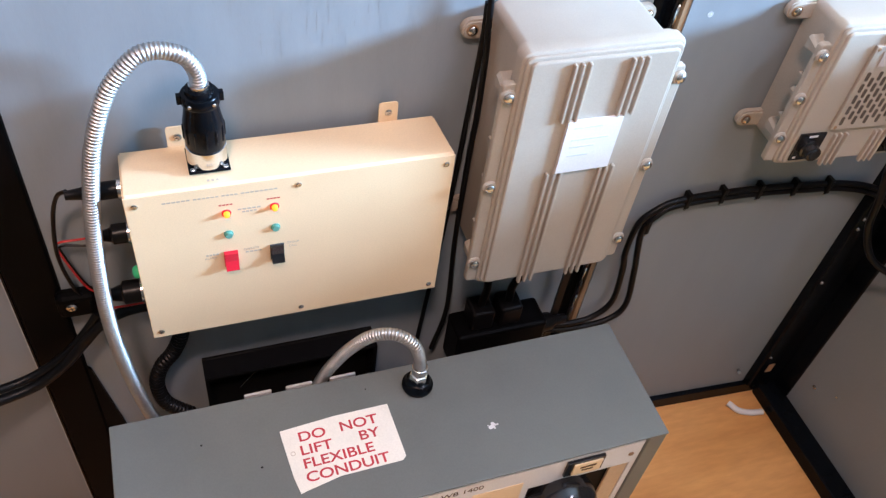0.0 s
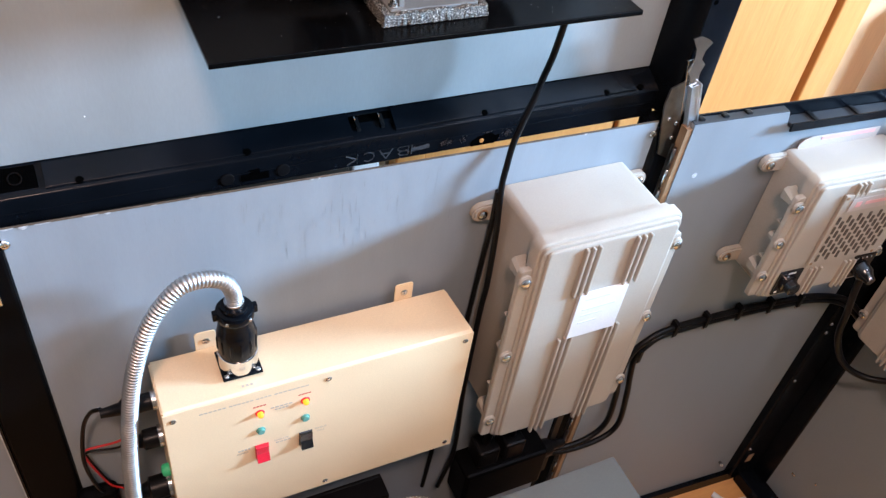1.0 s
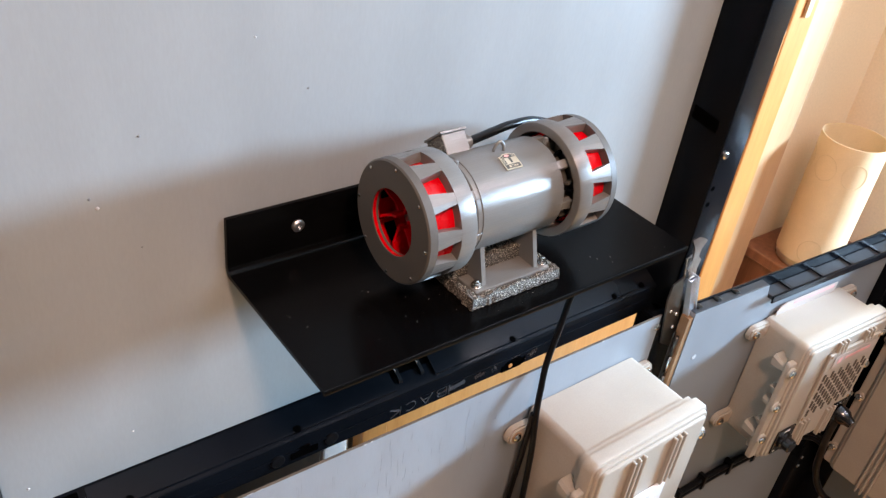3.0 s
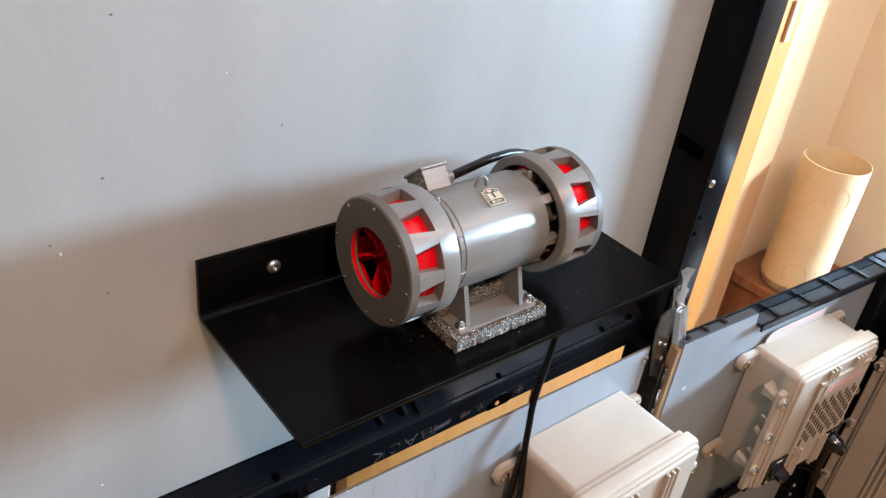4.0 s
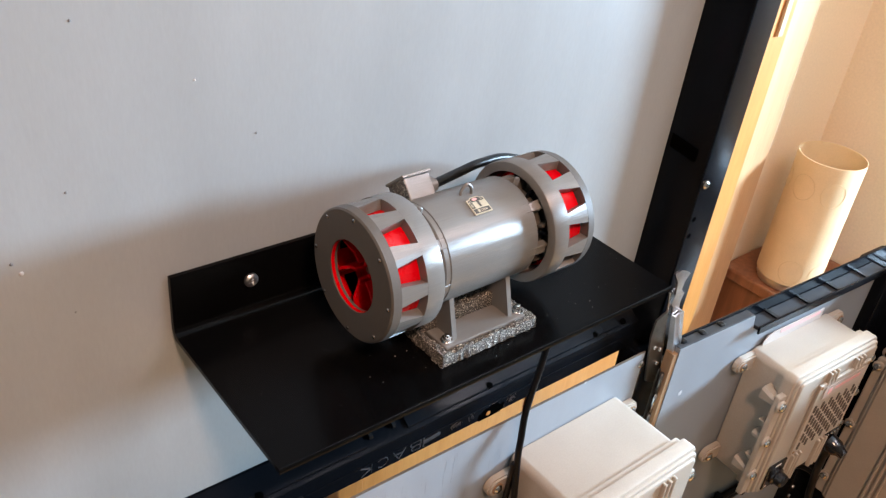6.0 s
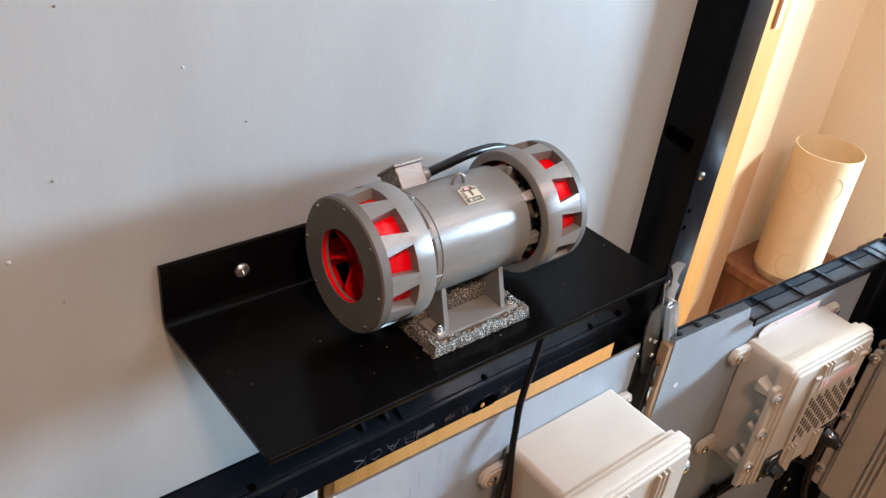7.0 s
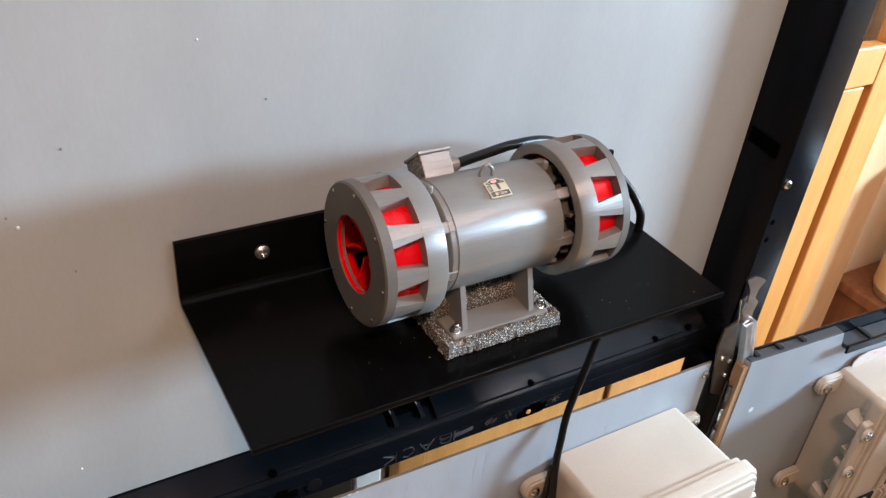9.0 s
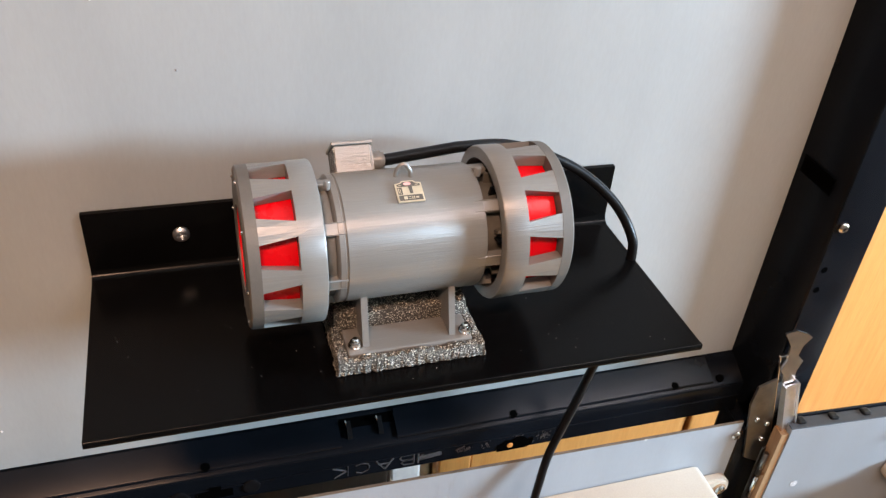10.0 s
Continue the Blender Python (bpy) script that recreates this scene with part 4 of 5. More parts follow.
NP = Matrix.Translation((0.2194, AX.y - 0.0334 * math.sin(radians(21)), AX.z + 0.0334 * math.cos(radians(21)))) @ Matrix.Rotation(radians(21), 4, "X")


def on_plate(bm):
    bmesh.ops.transform(bm, matrix=NP, verts=bm.verts)
    return bm


bm = bmesh.new()
extrude_profile(bm, [(-0.0068, -0.0064), (0.0068, -0.0064), (0.0068, 0.0050), (0.0040, 0.0055), (0.0030, 0.0066), (-0.0030, 0.0066), (-0.0040, 0.0055), (-0.0068, 0.0050)], 2, -0.0002, 0.0006)
plate = part("nameplate", on_plate(bm), GOLD, siren, "small gold and black printed nameplate")
for prof in ([(-0.0060, -0.0056), (0.0060, -0.0056), (0.0060, -0.0024), (-0.0060, -0.0024)],
             [(-0.0060, -0.0018), (-0.0036, -0.0018), (-0.0036, 0.0026), (-0.0060, 0.0026)],
             [(-0.0036, 0.0030), (0.0060, 0.0030), (0.0060, 0.0044), (0.0036, 0.0049), (0.0026, 0.0059), (-0.0026, 0.0059), (-0.0036, 0.0049), (-0.0058, 0.0044), (-0.0058, 0.0034)],
             [(0.0002, -0.0014), (0.0016, -0.0014), (0.0018, 0.0029), (-0.0002, 0.0029)]):
    part("print_field", on_plate(extrude_profile(bmesh.new(), prof, 2, 0.0005, 0.0007)), DARK_PRINT, plate, "worn dark printed field")
bm = lathe(bmesh.new(), (0, 0, 0), (0, 0, 1), [(0, 0.0016), (0.0001, 0.0016)], 20)
bmesh.ops.transform(bm, matrix=Matrix.Translation((-0.0004, 0.0046, 0.0007)) @ Matrix.Diagonal((1.25, 0.6, 1, 1)), verts=bm.verts)
part("print_oval", on_plate(bm), RED_PALE, plate, "faded red printed oval")
for x0, y0, x1, y1 in ((-0.0036, -0.0050, -0.0018, -0.0031), (-0.0013, -0.0048, 0.0000, -0.0045), (-0.0013, -0.0036, 0.0000, -0.0033), (0.0004, -0.0050, 0.0009, -0.0032), (0.0014, -0.0050, 0.0019, -0.0032), (0.0025, -0.0046, 0.0040, -0.0036),
                       (-0.0056, -0.0010, -0.0052, 0.0020), (-0.0047, -0.0012, -0.0044, 0.0018), (0.0036, 0.0036, 0.0052, 0.0040), (-0.0050, 0.0037, -0.0034, 0.0040)):
    part("print_bar", on_plate(one_box(x0, y0, 0.0007, x1, y1, 0.0008)), GOLD, plate)
solid("siren_cable", tube(bmesh.new(), [(0.2115, 0.0777, 1.1466), (0.2190, 0.0795, 1.1460), (0.242, 0.086, 1.1445), (0.268, 0.093, 1.1425), (0.300, 0.099, 1.1365), (0.3377, 0.098, 1.1200), (0.3643, 0.090, 1.0995), (0.3767, 0.079, 1.0798), (0.380, 0.076, 1.062), (0.381, 0.080, 1.020), (0.379, 0.0845, 0.9708), (0.3735, 0.0850, 0.945), (0.3660, 0.0812, 0.926), (0.3490, 0.0735, 0.8876), (0.3415, 0.0668, 0.862), (0.3382, 0.0632, 0.8427), (0.3385, 0.0600, 0.812), (0.3400, 0.058, 0.78), (0.341, 0.056, 0.71), (0.341, 0.058, 0.66), (0.3407, 0.056, 0.52), (0.346, 0.056, 0.39), (0.335, 0.060, 0.30)], 0.0032, 12, 10), RUBBER, "black rubber cable from the siren through the shelf", "cable")
solid("thin_cable", tube(bmesh.new(), [(0.3360, 0.0645, 0.835), (0.3380, 0.067, 0.79), (0.338, 0.071, 0.72), (0.336, 0.073, 0.62), (0.331, 0.072, 0.52), (0.322, 0.070, 0.40), (0.315, 0.068, 0.30)], 0.0030, 8, 8), RUBBER, "thin black cable along the grey board", "cable")
bm = bmesh.new()
for k in range(70):
    x, y, r = random.uniform(0.06, 0.375), random.triangular(-0.004, 0.10, 0.005), random.uniform(0.00008, 0.00026)
    lathe(bm, (x, y, 1.0609), (0, 0, 1), [(0, r), (r, r * 0.6)], 5)
solid("shelf_dust", bm, WHITE, "tiny pale specks of dust on the black shelf", "dust", "stuff")


# ---- cream control box ----
cream = thing("control_box", (0.145, 0.04, 0.511), "cream painted control box with warning lamps and switches", "box")
bm = bmesh.new()
extrude_profile(bm, [(0.0018, 0.5105), (0.0700, 0.5105), (0.0700, 0.7035), (0.0685, 0.7045), (0.0045, 0.7112), (0.0018, 0.7100)], 0, -0.0085, 0.2985)
bmesh.ops.bevel(bm, geom=[e for e in bm.edges if abs(e.verts[0].co.x - e.verts[1].co.x) < 1e-6], offset=0.0018, segments=2, affect="EDGES")
part("body", bm, CREAM, cream)
part("front_plate", one_box(-0.0085, 0.0, 0.5105, 0.2985, 0.0016, 0.7105, bevel=0.0006), CREAM, cream)
for x in (0.0, 0.145, 0.29):
    for z in (0.70, 0.5195):
        screw(cream, (x, 0.0, z), (0, -1, 0), 0.0030, 0.0014)
for x in (0.0462, 0.25):
    ear = part("ear", slab(x - 0.010, 0.0702, 0.690, x + 0.010, 0.0717, 0.7265, 0.0035, 0.0004), CREAM, cream)
    screw(ear, (x, 0.0700, 0.7145), (0, -1, 0), 0.0038, 0.0018)
for x in (0.0777, 0.1219):
    bm = bmesh.new()
    lathe(bm, (x, 0.0, 0.677), (0, -1, 0), [(0, 0.0044), (0.0008, 0.0044), (0.0010, 0.0038)], 18)
    # raised ring coloured red for the halo round the lit lamp
    lb = part("lamp_halo_ring", bm, SWITCH_RED, cream)
    bm = bmesh.new()
    lathe(bm, (x, -0.001, 0.677), (0, -1, 0), [(0, 0.0030), (0.0020, 0.0030), (0.0038, 0.0025), (0.0046, 0.0010)], 16)
    part("lamp", bm, LED_ON, lb, "lit orange warning lamp")
    bm = bmesh.new()
    lathe(bm, (x, 0.0, 0.649), (0, -1, 0), [(0, 0.0046), (0.0008, 0.0046), (0.0010, 0.0036), (0.0030, 0.0036), (0.0034, 0.0031)], 18)
    part("push_button", bm, GREEN, cream, "small green push button")
for x, mt in ((0.0778, SWITCH_RED), (0.1224, BLACK_GLOSS)):
    sw = part("rocker_switch", one_box(x - 0.0068, -0.0012, 0.6038, x + 0.0068, 0.0, 0.6252, bevel=0.0004), DULL_BLACK if mt is BLACK_GLOSS else SWITCH_RED, cream)
    bm = bmesh.new()
    extrude_profile(bm, [(-0.0015, 0.6045), (-0.0080, 0.6045), (-0.0040, 0.614), (-0.0040, 0.6245), (-0.0015, 0.6245)], 0, x - 0.0062, x + 0.0062)
    part("rocker", bm, mt, sw)

ON_FRONT = Matrix.Rotation(radians(90), 4, "X")


def print_bar(parent, x0, x1, z, h, material, n=1):
    """Small print too fine to read: a run of short bars."""
    step = (x1 - x0) / n
    for k in range(n):
        part("print_bar", one_box(x0 + step * k, -0.0002, z - h, x0 + step * (k + 0.78), 0.0, z), material, parent)


print_bar(cream, 0.0231, 0.048, 0.7000, 0.0016, GREY_INK, 6)
print_bar(cream, 0.0500, 0.073, 0.7000, 0.0016, GREY_INK, 6)
print_bar(cream, 0.0750, 0.090, 0.7000, 0.0016, GREY_INK, 4)
print_bar(cream, 0.0920, 0.1262, 0.7000, 0.0016, GREY_INK, 8)
print_bar(cream, 0.0715, 0.0845, 0.6880, 0.0014, RED_INK, 4)
print_bar(cream, 0.1150, 0.1280, 0.6880, 0.0014, RED_INK, 4)
print_bar(cream, 0.0880, 0.1100, 0.6800, 0.0018, GREY_INK, 5)
print_bar(cream, 0.0920, 0.1060, 0.6765, 0.0018, GREY_INK, 4)
print_bar(cream, 0.0545, 0.0670, 0.6240, 0.0022, GREY_INK, 4)
words("ALARM", 0.0036, GREY_INK, Matrix.Translation((0.0530, -0.0001, 0.6202)) @ ON_FRONT, "lettering", cream, 0.0001)
words("OPERATE", 0.0036, GREY_INK, Matrix.Translation((0.0900, -0.0001, 0.6258)) @ ON_FRONT, "lettering", cream, 0.0001)
print_bar(cream, 0.0920, 0.1080, 0.6210, 0.0018, GREY_INK, 4)
words("GROUP", 0.0036, GREY_INK, Matrix.Translation((0.1320, -0.0001, 0.6258)) @ ON_FRONT, "lettering", cream, 0.0001)
words("CALL", 0.0036, GREY_INK, Matrix.Translation((0.1340, -0.0001, 0.6210)) @ ON_FRONT, "lettering", cream, 0.0001)
for k in range(3):
    part("print_bar", one_box(0.0645 + 0.0040 * k, 0.0080, 0.7114, 0.0668 + 0.0040 * k, 0.0105, 0.7117), GREY_INK, cream)

# ---- plugs and wires on the control box's side ----
def side_plug(y, z, length, r, label):
    pl = thing("cable_plug", (-0.0085, y, z), label, "plug", "plugs on the control box")
    part("collar", lathe(bmesh.new(), (-0.0086, y, z), (-1, 0, 0), [(0, r * 1.15), (0.004, r * 1.15), (0.0045, r * 0.95)], 20), STEEL, pl)
    part("barrel", lathe(bmesh.new(), (-0.0131, y, z), (-1, 0, 0), [(0, r), (length * 0.55, r), (length * 0.62, r * 0.72), (length * 0.9, r * 0.55), (length, r * 0.5)], 20), RUBBER, pl)
    return pl


side_plug(0.036, 0.691, 0.044, 0.0085, "black barrel plug in the cream box's side")
side_plug(0.036, 0.634, 0.024, 0.0100, "black power plug in the cream box's side")
side_plug(0.036, 0.548, 0.030, 0.0125, "stout black plug in the cream box's side")
part("side_lamp", lathe(bmesh.new(), (-0.0085, 0.030, 0.583), (-1, 0, 0), [(0, 0.0066), (0.005, 0.0066), (0.0072, 0.005), (0.0080, 0.0015)], 20), LED_GREEN, cream, "lit green side lamp")
solid("thin_black_lead", tube(bmesh.new(), [(-0.056, 0.040, 0.6925), (-0.066, 0.048, 0.680), (-0.076, 0.058, 0.645), (-0.0835, 0.062, 0.588), (-0.0785, 0.064, 0.536), (-0.070, 0.066, 0.515)], 0.0021, 8, 8), RUBBER, "thin black lead from the barrel plug", "cable")
solid("red_wire", tube(bmesh.new(), [(-0.037, 0.045, 0.634), (-0.053, 0.058, 0.612), (-0.079, 0.062, 0.607), (-0.0815, 0.063, 0.594), (-0.068, 0.064, 0.538), (-0.055, 0.064, 0.520)], 0.0012, 6, 8), WIRE_RED, "red wire looping beside the cream box", "wire")
solid("black_wire", tube(bmesh.new(), [(-0.037, 0.047, 0.631), (-0.050, 0.060, 0.600), (-0.077, 0.064, 0.600), (-0.079, 0.065, 0.588), (-0.066, 0.066, 0.536), (-0.052, 0.066, 0.520)], 0.0012, 6, 8), RUBBER, "black wire looping beside the cream box", "wire")
solid("red_wire", tube(bmesh.new(), [(-0.0625, 0.064, 0.500), (-0.045, 0.060, 0.499), (-0.020, 0.055, 0.505), (0.005, 0.055, 0.506), (0.03, 0.06, 0.506)], 0.0013, 6, 8), WIRE_RED, "red wire under the cream box", "wire")
clamp = thing("cable_clamp", (-0.082, 0.066, 0.49), "black cable clamp with a screw on the post", "clamp")
part("body", one_box(-0.1015, 0.060, 0.490, -0.060, 0.079, 0.525, bevel=0.008, seg=3), MATT, clamp)
screw(clamp, (-0.086, 0.0600, 0.511), (0, -1, 0), 0.0055, 0.003)
solid("stout_black_cable", tube(bmesh.new(), [(-0.32, -0.01, 0.46), (-0.25, 0.012, 0.415), (-0.1830, 0.036, 0.403), (-0.1434, 0.046, 0.405), (-0.110, 0.050, 0.428), (-0.0850, 0.054, 0.455), (-0.0634, 0.056, 0.478), (-0.035, 0.060, 0.490), (0.005, 0.060, 0.492), (0.04, 0.064, 0.485)], 0.0062, 12, 8), RUBBER, "stout black cable swinging in past the post", "cable")
solid("stout_black_cable", tube(bmesh.new(), [(-0.32, -0.005, 0.475), (-0.25, 0.018, 0.428), (-0.1830, 0.042, 0.414), (-0.1434, 0.052, 0.416), (-0.105, 0.056, 0.440), (-0.078, 0.060, 0.470), (-0.0634, 0.062, 0.492)], 0.0050, 12, 8), RUBBER, "black cable beside the stout one", "cable")
solid("corrugated_sleeve", tube(bmesh.new(), [(0.020, 0.058, 0.500), (0.018, 0.060, 0.440), (0.0050, 0.062, 0.400), (-0.0120, 0.062, 0.375), (-0.0220, 0.062, 0.340), (-0.0160, 0.062, 0.295), (0.010, 0.062, 0.26)], 0.0085, 12, 10, ribs=0.12, pitch=0.006), RUBBER, "black corrugated sleeve under the cream box", "cable")

# ---- multi-pole connector and its conduit ----
conn = thing("cable_connector", (0.069, 0.037, 0.7115), "black and silver round multi-pole connector on the cream box", "connector")
part("flange", one_box(0.0505, 0.0185, 0.7117, 0.0875, 0.0555, 0.7135, bevel=0.0008), BLACK, conn)
bm = bmesh.new()
lathe(bm, (0.069, 0.037, 0.7135), (0, 0, 1), [(0, 0.0165), (0.001, 0.018), (0.018, 0.018), (0.0185, 0.0165)], 32)
part("socket", bm, CHROME, conn, "silver metal socket ring")
bm = bmesh.new()
lathe(bm, (0.069, 0.037, 0.7318), (0, 0, 1), [(0, 0.0168), (0.002, 0.0177), (0.026, 0.0177), (0.030, 0.0168), (0.044, 0.0145), (0.0455, 0.0145), (0.046, 0.0160), (0.0475, 0.0168), (0.0545, 0.0168), (0.056, 0.0158), (0.0565, 0.0125), (0.061, 0.0120)], 36)
plug = part("plug", bm, BLACK, conn)
for k in range(12):
    a = 2 * math.pi * k / 12
    p0 = Vector((0.069 + 0.0173 * math.cos(a), 0.037 + 0.0173 * math.sin(a), 0.7385))
    part("grip_rib", lathe(bmesh.new(), p0, (0, 0, 1), [(0, 0.0006), (0.002, 0.0014), (0.016, 0.0014), (0.018, 0.0006)], 8), BLACK, plug)
for dx in (-1, 1):
    part("lug", one_box(0.069 + dx * 0.0168 - 0.003, 0.034, 0.7785, 0.069 + dx * 0.0168 + 0.003, 0.040, 0.7875, bevel=0.0008), BLACK, plug)
    screw(plug, (0.069 + dx * 0.010, 0.0236, 0.783), (0, -1, 0), 0.0018, 0.0015)
    for dy in (-1, 1):
        screw(conn, (0.069 + dx * 0.0145, 0.037 + dy * 0.0145, 0.7135), (0, 0, 1), 0.0026, 0.0016)
conduit = thing("flexible_conduit", (0.069, 0.037, 0.790), "shiny flexible steel conduit curving down from the connector", "conduit")
part("hose", tube(bmesh.new(), [(0.069, 0.037, 0.790), (0.0685, 0.0365, 0.808), (0.0610, 0.035, 0.8255), (0.0450, 0.033, 0.8345), (0.0270, 0.030, 0.8355), (0.0115, 0.026, 0.8250), (-0.0040, 0.022, 0.8060), (-0.0170, 0.018, 0.7760), (-0.0280, 0.015, 0.7360), (-0.0380, 0.012, 0.6730), (-0.0450, 0.011, 0.5970), (-0.0470, 0.011, 0.5170), (-0.0420, 0.012, 0.4320), (-0.0320, 0.015, 0.3460), (-0.0200, 0.022, 0.28)], 0.0070, 16, 12, ribs=0.075, pitch=0.0033), CONDUIT, conduit)
part("end_sleeve", lathe(bmesh.new(), (0.069, 0.037, 0.790), (0, 0, 1), [(-0.002, 0.0088), (0.007, 0.0088), (0.0075, 0.0080)], 20), STEEL, conduit, "plain steel end sleeve")

# ---- beige enclosures ----
def enclosure(origin, w, h, d, turn, label, ribs, bosses, ears):
    """A moulded box: x from 0 to w, back at y 0, front at -d, z from 0 to h; bosses and ears: their heights."""
    e = thing("beige_enclosure", origin, label, "enclosure", "beige enclosures", turn=turn)

    def p(name, bm, material, parent=None, label=""):
        ob = new(name, finish(name, bm, material))
        ob.parent = parent or e
        return tagged(ob, label)
    lid = 0.022
    p("body", slab(0.008, -d + lid, 0.006, w - 0.008, 0.0, h - 0.006, 0.008), BEIGE)
    lidp = p("lid", slab(0.0, -d + 0.0065, 0.0, w, -d + lid - 0.0015, h, 0.009, 0.003), BEIGE)
    p("lid_step", slab(0.0035, -d + 0.0030, 0.0035, w - 0.0035, -d + 0.0064, h - 0.0035, 0.008, 0.0015), BEIGE, lidp)
    p("lid_face", slab(0.0075, -d, 0.0055, w - 0.0075, -d + 0.0029, h - 0.0075, 0.006, 0.0022), BEIGE, lidp)
    p("lip", slab(0.004, -d + lid - 0.0014, 0.003, w - 0.004, -d + lid + 0.005, h - 0.003, 0.007), BEIGE)
    for x, sx in ((0.0, -1), (w, 1)):
        lo, hi = sorted((x + sx * 0.0115, x - sx * 0.003))
        flange = p("side_flange", slab(lo, -d + 0.0090, 0.004, hi, -d + 0.0155, bosses[-1] + 0.013, 0.004, 0.0015), BEIGE)
        for n, z in enumerate(bosses):
            size = 1.0 if n != 1 else 0.55
            bm = bmesh.new()
            near, far = [], []
            for y, half, xo, ring in ((-d + 0.0157, 0.0055, 0.0095, near), (-d + 0.0157 + 0.019 * size, 0.0088 * size, 0.0080, far)):
                for cx, cz in ((-0.010, -half), (xo - 0.003, -half), (xo, -half + 0.003), (xo, half - 0.003), (xo - 0.003, half), (-0.010, half)):
                    ring.append(bm.verts.new((x + sx * cx, y, z + cz)))
            for k in range(6):
                bm.faces.new((near[k], near[(k + 1) % 6], far[(k + 1) % 6], far[k]))
            bm.faces.new(near), bm.faces.new(far)
            p("screw_boss", bm, BEIGE)
            p("boss_ring", lathe(bmesh.new(), (x + sx * 0.0062, -d + 0.0089, z), (0, -1, 0), [(0, 0.0078), (0.0018, 0.0076), (0.0026, 0.0064)], 20), BEIGE, flange)
            p("screw", lathe(bmesh.new(), (x + sx * 0.0062, -d + 0.0063, z), (0, -1, 0), [(0, 0.0052), (0.0022, 0.0052), (0.0034, 0.0040), (0.0038, 0.0020)], 14), STEEL, flange)
        for z in [(a + b) / 2 - 0.004 for a, b in zip(bosses, bosses[1:])]:
            p("stiffener", one_box(min(x, x + sx * 0.010), -d + 0.0157, z, max(x, x + sx * 0.010), -d + 0.024, z + 0.0022, bevel=0.0006), BEIGE)
        for z in ears:
            bm = bmesh.new()
            arc = [(x + sx * (0.012 + 0.0105 * math.cos(a)), z + 0.0105 * math.sin(a)) for a in (radians(k) for k in range(-90, 91, 15))]
            extrude_profile(bm, [(x - sx * 0.012, z - 0.0105)] + arc + [(x - sx * 0.012, z + 0.0105)], 1, -0.008, 0.0)
            bmesh.ops.bevel(bm, geom=[ed for ed in bm.edges if all(abs(v.co.y + 0.008) < 1e-6 for v in ed.verts)], offset=0.002, segments=2, affect="EDGES")
            ear = p("mounting_ear", bm, BEIGE)
            p("washer", lathe(bmesh.new(), (x + sx * 0.012, -0.0080, z), (0, -1, 0), [(0, 0.0062), (0.0006, 0.0062)], 18), EDGEWOOD, ear)
            p("screw", lathe(bmesh.new(), (x + sx * 0.012, -0.0086, z), (0, -1, 0), [(0, 0.0048), (0.0012, 0.0048), (0.0026, 0.0035), (0.003, 0.0016)], 14), STEEL, ear)
    for x in ribs[0]:
        for z0, z1 in ribs[1]:
            for k in range(3):
                p("rib", one_box(x + k * 0.0075, -d - 0.0045, z0, x + k * 0.0075 + 0.0032, -d + 0.001, z1, bevel=0.0011, seg=2), BEIGE, lidp)
    return e, p, lidp


big, bp_, blid = enclosure((0.340, 0.079, 0.524), 0.167, 0.309, 0.101, None, "tall beige ribbed enclosure with a white paper label", ((0.048, 0.1075), ((0.232, 0.298), (0.0, 0.167))), (0.036, 0.150, 0.262), (0.040, 0.277))
bp_("paper_label", one_box(0.057, -0.1056, 0.168, 0.116, -0.1015, 0.232), WHITE, blid, "white paper label")
for k, (w, z) in enumerate(((0.030, 0.226), (0.040, 0.211), (0.026, 0.202), (0.022, 0.191))):
    bp_("print_bar", one_box(0.065, -0.1059, z - 0.0022, 0.065 + w, -0.1056, z), PALE_INK, blid)
small, sp_, slid = enclosure((0.694, 0.0510, 0.641), 0.170, 0.186, 0.070, pose(0, 0, 0, 0, 0, -3.5), "small beige enclosure with a slotted vent plate", ((0.058, 0.112), ((0.0, 0.046), (0.160, 0.178))), (0.0395, 0.093, 0.148), (0.0225, 0.1667))
vent = sp_("vent_plate", one_box(0.046, -0.0738, 0.054, 0.150, -0.0702, 0.164, bevel=0.0008), BEIGE, slid)
for r in range(5):
    for c in range(12):
        x, z = 0.0525 + 0.0078 * c, 0.0615 + 0.0148 * r + (0.0074 if c % 2 else 0.0)
        if z < 0.126:
            sp_("slot", one_box(x, -0.0742, z, x + 0.0034, -0.0739, z + 0.0112, bevel=0.0009, seg=1), VENT_GAP, vent)
for x in (0.050, 0.146):
    for z in (0.058, 0.160):
        sp_("rivet", lathe(bmesh.new(), (x, -0.0738, z), (0, -1, 0), [(0, 0.0022), (0.0006, 0.002)], 10), EDGEWOOD, vent)
tag = sp_("warning_tag", one_box(0.058, -0.0748, 0.139, 0.140, -0.0743, 0.158, bevel=0.0002, seg=1), CARD, slid, "pale pink printed tag")
sp_("print_bar", one_box(0.066, -0.0750, 0.145, 0.074, -0.0748, 0.153), RED_PALE, tag)
sp_("print_bar", one_box(0.080, -0.0750, 0.147, 0.132, -0.0748, 0.152), RED_PALE, tag)
knobplate = sp_("switch_plate", one_box(0.012, -0.0725, 0.012, 0.046, -0.0702, 0.050, bevel=0.0006), BLACK_GLOSS, slid)
sp_("knob", lathe(bmesh.new(), (0.029, -0.0725, 0.030), (0, -1, 0), [(0, 0.012), (0.004, 0.012), (0.005, 0.0095), (0.013, 0.0090), (0.0145, 0.007)], 24), BLACK_GLOSS, knobplate)
sp_("print_bar", one_box(0.024, -0.0727, 0.0445, 0.035, -0.0725, 0.0475), WHITE, knobplate)
sp_("print_bar", one_box(0.015, -0.0727, 0.0150, 0.019, -0.0725, 0.0180), WHITE, knobplate)
